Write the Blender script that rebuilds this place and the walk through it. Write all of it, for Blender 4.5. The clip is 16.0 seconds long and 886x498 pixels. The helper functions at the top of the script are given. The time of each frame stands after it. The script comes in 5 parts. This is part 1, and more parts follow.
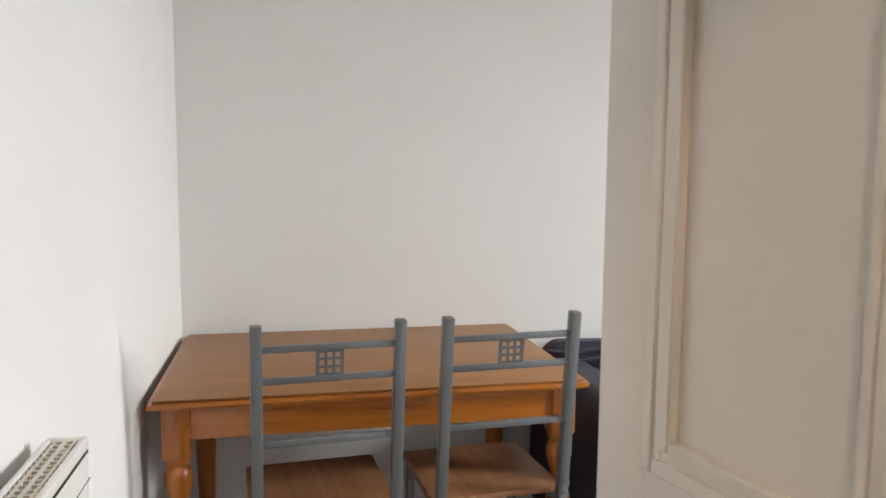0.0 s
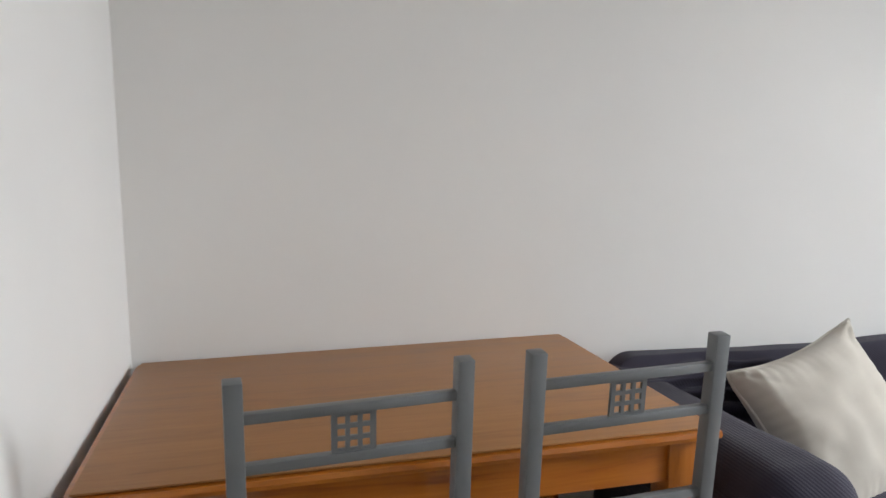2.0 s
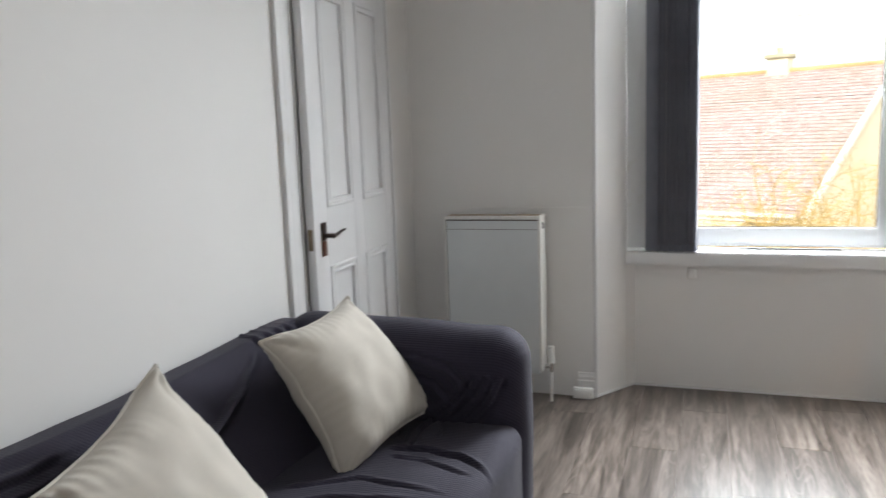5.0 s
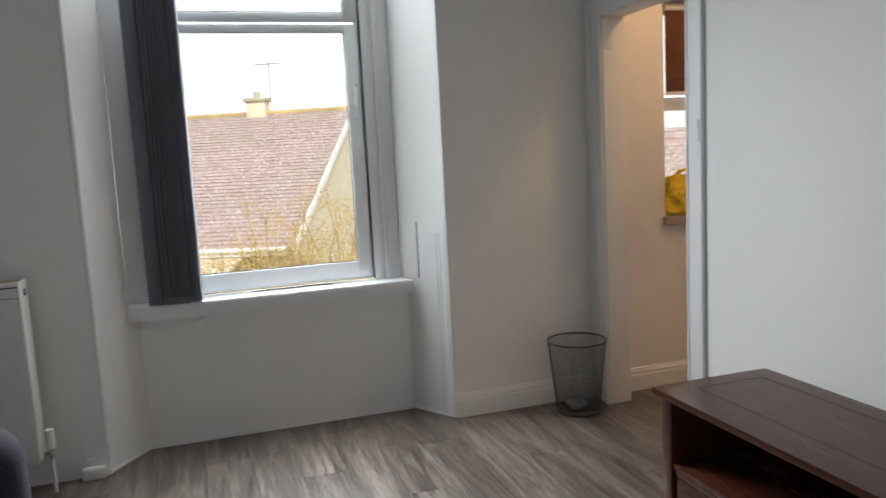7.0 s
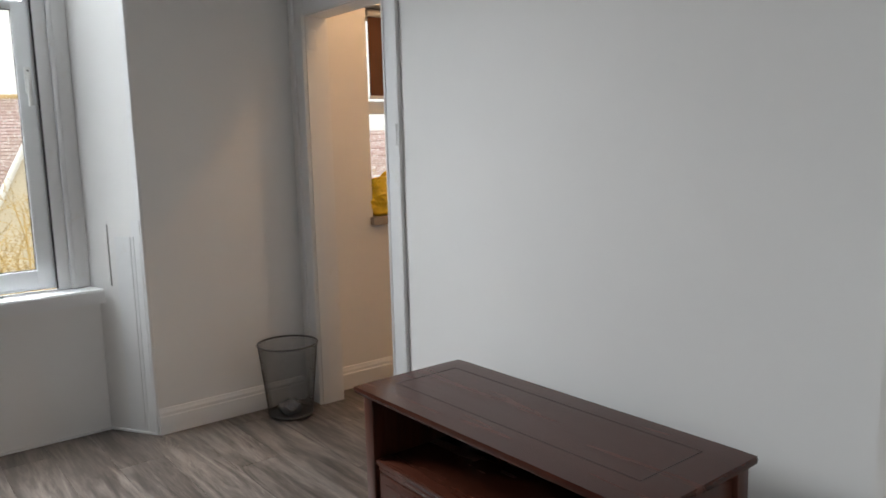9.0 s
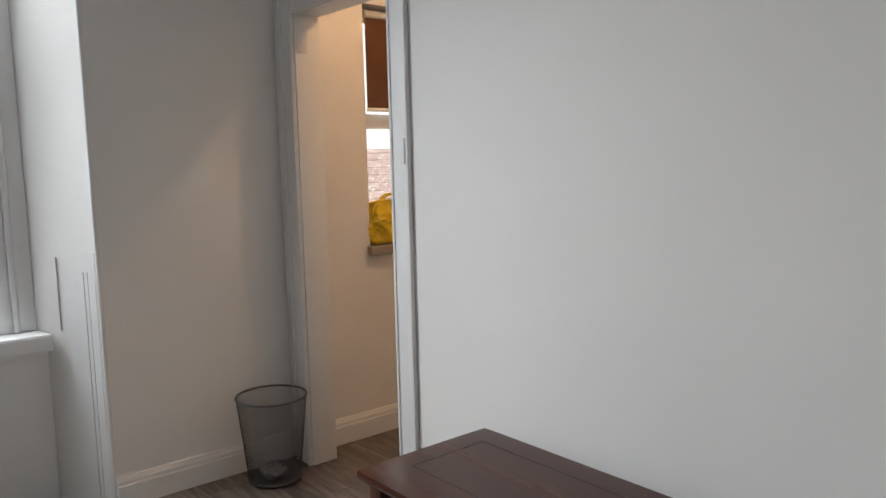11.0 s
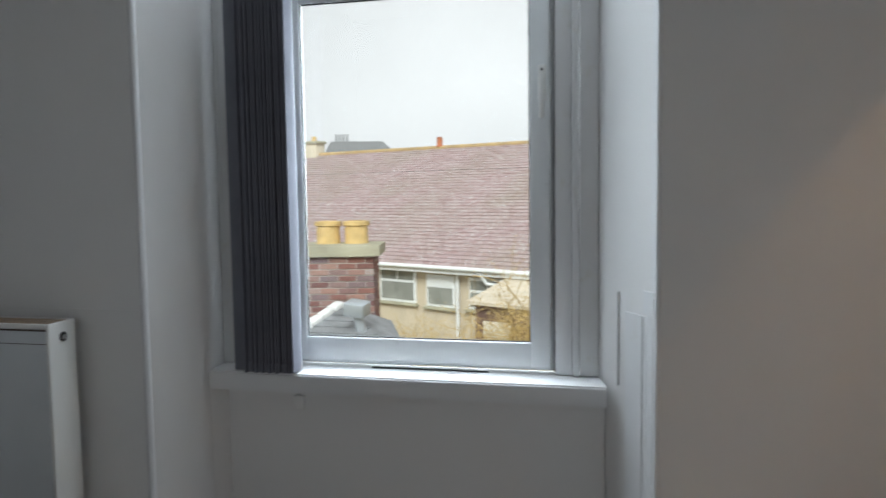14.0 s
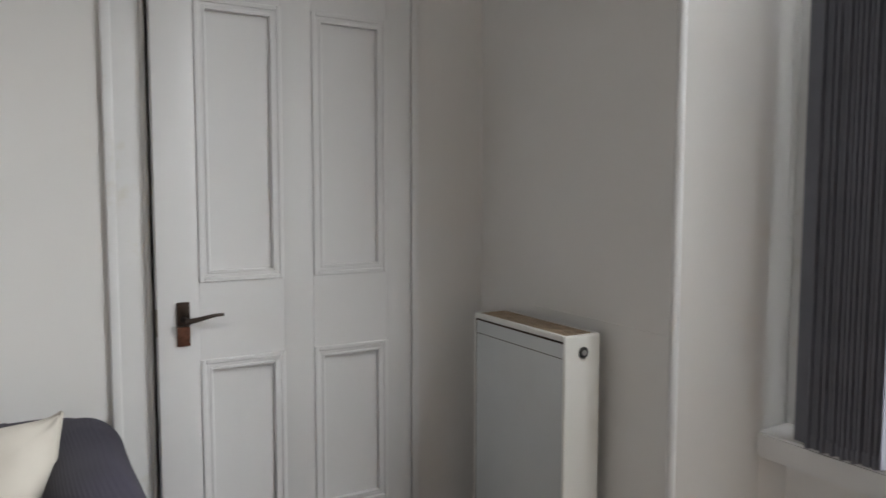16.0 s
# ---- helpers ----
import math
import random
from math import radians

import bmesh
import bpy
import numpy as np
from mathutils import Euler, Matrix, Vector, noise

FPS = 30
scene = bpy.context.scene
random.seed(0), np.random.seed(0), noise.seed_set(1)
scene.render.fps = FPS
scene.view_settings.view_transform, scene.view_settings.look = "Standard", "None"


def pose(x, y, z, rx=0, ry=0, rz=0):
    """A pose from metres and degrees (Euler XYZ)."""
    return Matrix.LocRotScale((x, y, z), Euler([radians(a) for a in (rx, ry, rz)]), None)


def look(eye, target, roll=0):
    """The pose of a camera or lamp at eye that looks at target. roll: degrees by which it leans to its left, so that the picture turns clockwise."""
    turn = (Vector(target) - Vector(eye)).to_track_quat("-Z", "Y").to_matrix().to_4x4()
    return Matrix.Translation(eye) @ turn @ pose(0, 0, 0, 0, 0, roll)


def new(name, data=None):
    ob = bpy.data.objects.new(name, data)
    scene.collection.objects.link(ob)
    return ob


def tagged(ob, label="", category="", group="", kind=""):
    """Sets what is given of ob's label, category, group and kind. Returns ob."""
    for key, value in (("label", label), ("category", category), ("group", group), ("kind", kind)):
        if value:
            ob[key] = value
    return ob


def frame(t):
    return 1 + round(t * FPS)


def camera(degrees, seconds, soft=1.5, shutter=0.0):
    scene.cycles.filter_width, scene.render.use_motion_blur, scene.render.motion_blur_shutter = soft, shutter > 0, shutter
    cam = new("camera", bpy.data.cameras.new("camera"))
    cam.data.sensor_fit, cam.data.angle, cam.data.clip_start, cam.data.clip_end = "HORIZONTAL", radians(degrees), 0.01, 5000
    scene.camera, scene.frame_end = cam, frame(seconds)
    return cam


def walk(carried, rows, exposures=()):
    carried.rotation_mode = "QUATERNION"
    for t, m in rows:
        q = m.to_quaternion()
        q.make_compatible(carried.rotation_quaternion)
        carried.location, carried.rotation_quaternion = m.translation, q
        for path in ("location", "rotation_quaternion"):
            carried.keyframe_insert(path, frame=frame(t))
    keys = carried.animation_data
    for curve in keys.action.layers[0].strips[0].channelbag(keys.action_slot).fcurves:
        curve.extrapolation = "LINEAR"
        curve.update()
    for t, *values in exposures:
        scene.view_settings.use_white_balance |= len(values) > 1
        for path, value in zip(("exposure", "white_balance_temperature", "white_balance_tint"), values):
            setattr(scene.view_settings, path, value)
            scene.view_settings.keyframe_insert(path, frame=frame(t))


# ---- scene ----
cam = camera(61.0, 16.0, 1.5, 0.3)
PATH = [
    (0, (0.41, 0.135, 1.356), (0.809, 2.084, 1.147), 0.5),
    (0.5, (0.47, 0.303, 1.345), (0.689, 2.28, 1.14), 0.0),
    (1, (0.463, 0.445, 1.317), (0.628, 2.426, 1.091), -0.2),
    (1.5, (0.391, 0.682, 1.315), (0.693, 2.644, 1.069), -0.2),
    (2, (0.381, 0.865, 1.303), (0.841, 2.794, 1.049), -0.5),
    (2.5, (0.437, 1.009, 1.302), (1.124, 2.869, 1.04), -0.7),
    (3, (0.465, 1.19, 1.302), (1.454, 2.903, 1.005), -0.6),
    (3.5, (0.46, 1.345, 1.293), (1.717, 2.875, 1.01), -1.5),
    (4, (0.541, 1.434, 1.29), (2.035, 2.732, 0.997), -1.8),
    (4.5, (0.672, 1.498, 1.293), (2.373, 2.507, 0.994), -2.0),
    (5, (0.723, 1.546, 1.29), (2.588, 2.206, 0.996), -2.1),
    (5.2, (0.736, 1.59, 1.286), (2.65, 2.097, 1.002), -2.1),
    (7.3, (0.793, 1.553, 1.344), (2.635, 0.818, 1.088), -2.9),
    (7.5, (0.789, 1.547, 1.345), (2.596, 0.732, 1.087), -2.8),
    (8, (0.778, 1.523, 1.343), (2.497, 0.534, 1.08), -2.4),
    (8.5, (0.778, 1.504, 1.345), (2.403, 0.369, 1.073), -1.9),
    (9, (0.784, 1.465, 1.34), (2.334, 0.234, 1.058), -1.5),
    (9.2, (0.806, 1.44, 1.336), (2.334, 0.181, 1.052), -1.4),
    (11.3, (1.365, 1.161, 1.338), (2.899, -0.103, 1.117), -1.4),
    (11.5, (1.424, 1.106, 1.319), (3.008, -0.098, 1.117), -1.3),
    (12, (1.528, 0.901, 1.331), (3.263, -0.074, 1.138), -0.9),
    (12.5, (1.67, 0.813, 1.318), (3.535, 0.111, 1.14), -0.8),
    (13, (1.87, 0.755, 1.312), (3.833, 0.415, 1.162), -0.8),
    (13.5, (1.987, 0.693, 1.320), (3.979, 0.742, 1.168), -0.8),
    (14, (2.133, 0.539, 1.318), (4.075, 0.98, 1.162), -0.8),
    (14.5, (2.267, 0.526, 1.303), (4.094, 1.325, 1.143), -0.6),
    (15, (2.464, 0.63, 1.314), (4.102, 1.768, 1.154), -0.3),
    (15.5, (2.666, 0.66, 1.296), (4.003, 2.141, 1.151), -0.2),
    (16, (2.865, 0.674, 1.314), (3.838, 2.414, 1.154), 0.1),
]
EXPOSURE = [
    (0, 3.25, 6650, 10), (1.0, 3.05, 6500, 11), (2.0, 3.0, 6450, 10), (3.5, 2.84, 6450, 10), (4.3, 2.90, 6450, 10), (5.2, 2.65, 6400, 9),
    (7.3, 2.05, 6320, 8), (9.2, 2.12, 6380, 9), (11.3, 2.14, 6480, 10), (12.2, 1.93, 6400, 9), (12.8, 1.78, 6200, 8), (13.5, 1.65, 5900, 6),
    (14.5, 1.78, 5900, 6), (15.05, 1.82, 6000, 6), (15.5, 1.70, 5900, 6), (16, 2.3, 6650, 10),
]
walk(cam, [(t, look(e, g, r)) for t, e, g, r in PATH], EXPOSURE)
WINDOW_W = 25.5
KITCHEN_W = 5.2
HALL_W = 4

# ---------------------------------------------------------------- world, sun, large lights
world = bpy.data.worlds.new("sky_world")
world.use_nodes = True
scene.world = world
wn = world.node_tree.nodes
sky = wn.new("ShaderNodeTexSky")
sky.sky_type = 'NISHITA'
sky.sun_disc = False
sky.sun_elevation = radians(38)
sky.sun_rotation = radians(265)
sky.dust_density = 2.0
sky.ozone_density = 0.6
# overcast: greyed sky with soft cloud
cloud_at = wn.new("ShaderNodeTexCoord")
cloud = wn.new("ShaderNodeTexNoise")
cloud.inputs["Scale"].default_value = 3.2
cloud.inputs["Detail"].default_value = 5
cloud.inputs["Roughness"].default_value = 0.5
cloud_tone = wn.new("ShaderNodeMapRange")
cloud_tone.inputs["From Min"].default_value, cloud_tone.inputs["From Max"].default_value = 0.3, 0.7
cloud_tone.inputs["To Min"].default_value, cloud_tone.inputs["To Max"].default_value = 0.90, 1.08
grey = wn.new("ShaderNodeHueSaturation")
grey.inputs["Saturation"].default_value = 0.03
wl = world.node_tree.links
wl.new(cloud_at.outputs["Generated"], cloud.inputs["Vector"])
wl.new(cloud.outputs[0], cloud_tone.inputs["Value"])
wl.new(cloud_tone.outputs[0], grey.inputs["Value"])
warm = wn.new("ShaderNodeMix")
warm.data_type, warm.blend_type = 'RGBA', 'MULTIPLY'
warm.inputs[0].default_value = 1.0
warm.inputs[7].default_value = (1.0, 0.935, 0.895, 1)
even = wn.new("ShaderNodeMix")
even.data_type = 'RGBA'
even.inputs[0].default_value = 0.72
even.inputs[7].default_value = (6.1, 6.1, 6.1, 1)
wl.new(sky.outputs[0], even.inputs[6])
wl.new(even.outputs[2], grey.inputs["Color"])
wl.new(grey.outputs[0], warm.inputs[6])
wl.new(warm.outputs[2], wn["Background"].inputs[0])
wn["Background"].inputs[1].default_value = 0.054


def lamp(name, kind, m, energy, colour, **more):
    data = bpy.data.lights.new(name, kind)
    data.energy, data.color = energy, colour
    for k, v in more.items():
        if k == "size":
            data.size = v
        elif k == "size_y":
            data.size_y = v
        elif k == "angle":
            data.angle = v
        elif k == "spread":
            data.spread = v
        elif k == "radius":
            data.shadow_soft_size = v
    if "size_y" in more:
        data.shape = 'RECTANGLE'
    ob = new(name, data)
    ob.matrix_world = m
    return ob


lamp("overcast_sun", 'SUN', look((0, 0, 10), (10, 0.8, 1.8)), 1.05, (1.0, 0.97, 0.93), angle=radians(25))
# daylight through the living room window and the kitchen window; the hall only has an added fill lamp
lamp("window_daylight", 'AREA', look((4.965, 1.217, 1.92), (2.9, 1.25, -0.20)), WINDOW_W, (0.93, 0.97, 1.0), size=1.3, size_y=1.68, spread=radians(126))
lamp("kitchen_daylight", 'AREA', look((4.40, -1.27, 1.5), (3.0, -1.27, 1.1)), 0.7, (0.95, 0.98, 1.0), size=0.7, size_y=0.9)

# ---------------------------------------------------------------- materials


def material(name, rough=0.5, metal=0.0, spec=0.5):
    m = bpy.data.materials.new(name)
    m.use_nodes = True
    b = m.node_tree.nodes["Principled BSDF"]
    b.inputs["Roughness"].default_value = rough
    b.inputs["Metallic"].default_value = metal
    b.inputs["Specular IOR Level"].default_value = spec
    return m, m.node_tree.nodes, m.node_tree.links, b


def coords(nodes, links, scale=(1, 1, 1), world_space=False):
    c = nodes.new("ShaderNodeNewGeometry" if world_space else "ShaderNodeTexCoord")
    mp = nodes.new("ShaderNodeMapping")
    mp.inputs["Scale"].default_value = scale
    links.new(c.outputs["Position" if world_space else "Object"], mp.inputs[0])
    return mp


def noise_tex(nodes, links, vec, scale, detail=3.0, rough=0.55, dist=0.0):
    n = nodes.new("ShaderNodeTexNoise")
    n.inputs["Scale"].default_value = scale
    n.inputs["Detail"].default_value = detail
    n.inputs["Roughness"].default_value = rough
    n.inputs["Distortion"].default_value = dist
    links.new(vec.outputs[0], n.inputs["Vector"])
    return n


def ramp(nodes, links, src, stops):
    r = nodes.new("ShaderNodeValToRGB")
    while len(r.color_ramp.elements) < len(stops):
        r.color_ramp.elements.new(0.5)
    for e, (p, c) in zip(r.color_ramp.elements, stops):
        e.position, e.color = p, (*c, 1)
    links.new(src, r.inputs[0])
    return r


def bump(nodes, links, height, bsdf, strength, dist=0.002, after=None):
    b = nodes.new("ShaderNodeBump")
    b.inputs["Strength"].default_value = strength
    b.inputs["Distance"].default_value = dist
    links.new(height, b.inputs["Height"])
    if after:
        links.new(after.outputs[0], b.inputs["Normal"])
    links.new(b.outputs[0], bsdf.inputs["Normal"])
    return b


def tint(c, k):
    return tuple(min(1.0, v * k) for v in c)


def paint(name, colour, rough=0.55, relief=0.12, spread=0.04, stain=None):
    m, n, l, b = material(name, rough, spec=0.35)
    v = coords(n, l, world_space=True)
    big = noise_tex(n, l, v, 1.7, 4)
    r = ramp(n, l, big.outputs[0], [(0.3, tint(colour, 1 - spread)), (0.7, tint(colour, 1 + spread * 0.4))])
    out = r.outputs[0]
    if stain:
        st = noise_tex(n, l, v, 9, 6, 0.7)
        sr = ramp(n, l, st.outputs[0], [(0.60, (0, 0, 0)), (0.78, (1, 1, 1))])
        mx = n.new("ShaderNodeMix")
        mx.data_type = 'RGBA'
        l.new(sr.outputs[0], mx.inputs[0])
        l.new(out, mx.inputs[6])
        mx.inputs[7].default_value = (*stain, 1)
        out = mx.outputs[2]
    l.new(out, b.inputs["Base Color"])
    fine = noise_tex(n, l, v, 260, 2)
    mid = noise_tex(n, l, v, 14, 3)
    b1 = bump(n, l, mid.outputs[0], b, relief * 0.8, 0.004)
    bump(n, l, fine.outputs[0], b, relief, 0.0006, b1)
    return m


def wood(name, dark, mid, light, axis=0, rough=0.4, scale=1.0, random_piece=False, coat=0.0, spec=0.5):
    m, n, l, b = material(name, rough, spec=spec)
    sc = [9.0 * scale] * 3
    sc[axis] = 0.9 * scale
    v = coords(n, l, tuple(sc), world_space=random_piece)
    if random_piece:
        oi = n.new("ShaderNodeObjectInfo")
        mul = n.new("ShaderNodeVectorMath")
        mul.operation = 'SCALE'
        mul.inputs[0].default_value = (37.0, 91.0, 13.0)
        l.new(oi.outputs["Random"], mul.inputs["Scale"])
        add = n.new("ShaderNodeVectorMath")
        l.new(v.outputs[0], add.inputs[0])
        l.new(mul.outputs[0], add.inputs[1])
        v = add
    g = noise_tex(n, l, v, 1.6, 6, 0.62, 1.3)
    f = noise_tex(n, l, v, 9.0, 3, 0.6, 0.3)
    mx = n.new("ShaderNodeMath")
    mx.operation = 'MULTIPLY_ADD'
    l.new(f.outputs[0], mx.inputs[0])
    mx.inputs[1].default_value = 0.35
    l.new(g.outputs[0], mx.inputs[2])
    r = ramp(n, l, mx.outputs[0], [(0.44, dark), (0.62, mid), (0.86, light)])
    out = r.outputs[0]
    if random_piece:
        low = noise_tex(n, l, v, 1.1, 1.5, 0.5, 0.6)
        ring = n.new("ShaderNodeMath")
        ring.operation = 'MULTIPLY'
        ring.inputs[1].default_value = 170.0
        l.new(low.outputs[0], ring.inputs[0])
        sine = n.new("ShaderNodeMath")
        sine.operation = 'SINE'
        l.new(ring.outputs[0], sine.inputs[0])
        line = ramp(n, l, sine.outputs[0], [(0.55, (0, 0, 0)), (0.98, (1, 1, 1))])
        patch = ramp(n, l, noise_tex(n, l, v, 0.9, 2).outputs[0], [(0.50, (0, 0, 0)), (0.66, (0.42, 0.42, 0.42))])
        keep = n.new("ShaderNodeMath")
        keep.operation = 'MULTIPLY'
        l.new(line.outputs[0], keep.inputs[0])
        l.new(patch.outputs[0], keep.inputs[1])
        vein = n.new("ShaderNodeMix")
        vein.data_type = 'RGBA'
        l.new(keep.outputs[0], vein.inputs[0])
        l.new(out, vein.inputs[6])
        vein.inputs[7].default_value = (*tint(light, 1.25), 1)
        out = vein.outputs[2]
        hs = n.new("ShaderNodeHueSaturation")
        mr = n.new("ShaderNodeMapRange")
        mr.inputs["To Min"].default_value, mr.inputs["To Max"].default_value = 0.82, 1.18
        l.new(oi.outputs["Random"], mr.inputs["Value"])
        l.new(mr.outputs[0], hs.inputs["Value"])
        l.new(out, hs.inputs["Color"])
        out = hs.outputs[0]
    l.new(out, b.inputs["Base Color"])
    rr = n.new("ShaderNodeMapRange")
    rr.inputs["To Min"].default_value, rr.inputs["To Max"].default_value = rough - 0.06, rough + 0.1
    l.new(g.outputs[0], rr.inputs["Value"])
    l.new(rr.outputs[0], b.inputs["Roughness"])
    b.inputs["Coat Weight"].default_value = coat
    b.inputs["Coat Roughness"].default_value = 0.15
    bump(n, l, mx.outputs[0], b, 0.12, 0.001)
    return m


def fabric(name, colour, rib=0.0, axis=0, rough=0.9, weave=700, sheen=0.2, fleck=0.12):
    m, n, l, b = material(name, rough, spec=0.2)
    v = coords(n, l)
    big = noise_tex(n, l, v, 6, 4)
    r = ramp(n, l, big.outputs[0], [(0.3, tint(colour, 1 - fleck)), (0.7, tint(colour, 1 + fleck))])
    l.new(r.outputs[0], b.inputs["Base Color"])
    b.inputs["Sheen Weight"].default_value = sheen
    fine = noise_tex(n, l, v, weave, 2)
    b1 = bump(n, l, fine.outputs[0], b, 0.35, 0.0008)
    if rib:
        w = n.new("ShaderNodeTexWave")
        w.bands_direction = 'XYZ'[axis]
        w.inputs["Scale"].default_value = rib
        lean = n.new("ShaderNodeMapping")
        lean.inputs["Rotation"].default_value = (0, radians(45), 0)
        l.new(v.outputs[0], lean.inputs[0])
        w.inputs["Distortion"].default_value = 0.6
        w.inputs["Detail"].default_value = 1
        l.new(lean.outputs[0], w.inputs["Vector"])
        bump(n, l, w.outputs[0], b, 0.40, 0.0018, b1)
    return m


def plain(name, colour, rough=0.4, metal=0.0, vary=0.08, scale=30):
    m, n, l, b = material(name, rough, metal)
    v = coords(n, l)
    t = noise_tex(n, l, v, scale, 4)
    r = ramp(n, l, t.outputs[0], [(0.3, tint(colour, 1 - vary)), (0.7, tint(colour, 1 + vary))])
    l.new(r.outputs[0], b.inputs["Base Color"])
    mr = n.new("ShaderNodeMapRange")
    mr.inputs["To Min"].default_value, mr.inputs["To Max"].default_value = max(0.05, rough - 0.07), rough + 0.07
    l.new(t.outputs[0], mr.inputs["Value"])
    l.new(mr.outputs[0], b.inputs["Roughness"])
    bump(n, l, t.outputs[0], b, 0.05, 0.0006)
    return m


WALL = paint("wall_emulsion", (0.79, 0.78, 0.765), 0.6, 0.10, 0.025)
WHITE = paint("white_gloss_paint", (0.78, 0.78, 0.78), 0.46, 0.10, 0.03, (0.70, 0.68, 0.62))
DOORWHITE = paint("white_door_paint", (0.78, 0.78, 0.785), 0.38, 0.06, 0.02)
CREAM = paint("cream_door_paint", (0.80, 0.74, 0.68), 0.42, 0.06, 0.03)
CEIL = paint("ceiling_emulsion", (0.79, 0.78, 0.765), 0.7, 0.08, 0.02)
UPVC = plain("white_upvc", (0.80, 0.82, 0.83), 0.3, 0.0, 0.02, 8)
RUBBER = plain("black_gasket", (0.02, 0.02, 0.022), 0.6)
FLOOR = wood("grey_oak_laminate", (0.026, 0.020, 0.016), (0.082, 0.065, 0.055), (0.20, 0.168, 0.145), 0, 0.29, 1.0, True)
PINE_TOP = wood("pine_table_top", (0.235, 0.095, 0.024), (0.305, 0.130, 0.035), (0.35, 0.158, 0.048), 0, 0.42, 1.2, coat=0.05)
PINE = wood("orange_pine", (0.20, 0.048, 0.004), (0.40, 0.118, 0.008), (0.50, 0.165, 0.016), 0, 0.3, 1.0, coat=0.4)
PINE_LEG = wood("orange_pine_leg", (0.22, 0.062, 0.006), (0.38, 0.118, 0.012), (0.46, 0.155, 0.020), 2, 0.3, 1.0, coat=0.4)
SEATWOOD = wood("brown_seat_wood", (0.19, 0.085, 0.04), (0.28, 0.13, 0.06), (0.36, 0.18, 0.09), 1, 0.4, 1.3)
MAHOG = wood("dark_mahogany", (0.034, 0.0085, 0.0045), (0.046, 0.0125, 0.0065), (0.060, 0.017, 0.009), 0, 0.24, 0.8, coat=0.0, spec=0.27)
MAHOG_Z = wood("dark_mahogany_upright", (0.026, 0.006, 0.003), (0.055, 0.014, 0.0075), (0.085, 0.026, 0.014), 2, 0.28, 1.0, coat=0.3)
STEEL = plain("grey_painted_steel", (0.16, 0.17, 0.178), 0.42, 0.25, 0.06, 20)
SOFA = fabric("charcoal_stretch_cover", (0.028, 0.025, 0.041), 42, 0, 0.8, 900, 0.09)
LINEN = fabric("oatmeal_linen", (0.52, 0.485, 0.43), 0, 0, 0.95, 900, 0.1, 0.05)
BLIND = fabric("slate_blind_fabric", (0.23, 0.235, 0.275), 0, 0, 0.85, 1100, 0.1)
bn_, bl_ = BLIND.node_tree.nodes, BLIND.node_tree.links
thin = bn_.new("ShaderNodeBsdfTranslucent")
thin.inputs[0].default_value = (0.20, 0.20, 0.23, 1)
blend = bn_.new("ShaderNodeMixShader")
blend.inputs[0].default_value = 0.22
bl_.new(bn_["Principled BSDF"].outputs[0], blend.inputs[1])
bl_.new(thin.outputs[0], blend.inputs[2])
bl_.new(blend.outputs[0], bn_["Material Output"].inputs[0])
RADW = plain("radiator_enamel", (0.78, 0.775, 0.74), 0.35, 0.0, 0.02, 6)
# same enamel, darker and bluer: the front panel's shade put into its colour
RADF = plain("radiator_front_shaded_enamel", (0.60, 0.625, 0.635), 0.4, 0.0, 0.03, 5)
RADC = plain("cream_grille_enamel", (0.60, 0.56, 0.48), 0.45, 0.0, 0.1, 20)
RADG = plain("radiator_grille_enamel", (0.42, 0.32, 0.225), 0.6, 0.0, 0.15, 20)
JOINT = plain("dirty_paint_joint", (0.54, 0.54, 0.53), 0.8)
# dusty brown that also holds the shade of gaps and voids
GAPSHADE = plain("dusty_brown_gap_shade", (0.055, 0.036, 0.024), 0.9)
DARK = plain("dark_void_metal", (0.03, 0.03, 0.03), 0.7)
BRONZE = plain("bronze_lever", (0.06, 0.045, 0.038), 0.32, 0.9, 0.15, 60)
COPPER = plain("worn_copper_plate", (0.17, 0.08, 0.055), 0.4, 0.8, 0.3, 60)
BRASS = plain("latch_brass", (0.22, 0.17, 0.12), 0.4, 0.9, 0.15, 60)
CHROME = plain("chrome", (0.6, 0.6, 0.6), 0.2, 1.0, 0.03)
WIRE = plain("bin_wire_metal", (0.14, 0.135, 0.13), 0.4, 0.85, 0.1)
WPLASTIC = plain("white_plastic", (0.78, 0.78, 0.76), 0.4, 0.0, 0.03)
YELLOW = plain("yellow_plastic_bag", (0.80, 0.55, 0.02), 0.35, 0.0, 0.1, 12)
BROWNB = fabric("brown_roller_blind", (0.12, 0.055, 0.03), 0, 0, 0.9, 600, 0.1)


def glass_material():
    m, n, l, b = material("window_glass", 0.0)
    n.remove(b)
    tr = n.new("ShaderNodeBsdfTransparent")
    tr.inputs[0].default_value = (0.96, 0.98, 0.97, 1)
    gl = n.new("ShaderNodeBsdfGlossy")
    gl.inputs["Roughness"].default_value = 0.02
    fr = n.new("ShaderNodeFresnel")
    fr.inputs[0].default_value = 1.45
    mx = n.new("ShaderNodeMixShader")
    l.new(fr.outputs[0], mx.inputs[0])
    l.new(tr.outputs[0], mx.inputs[1])
    l.new(gl.outputs[0], mx.inputs[2])
    l.new(mx.outputs[0], n["Material Output"].inputs[0])
    return m


GLASS = glass_material()

# ---------------------------------------------------------------- mesh helpers


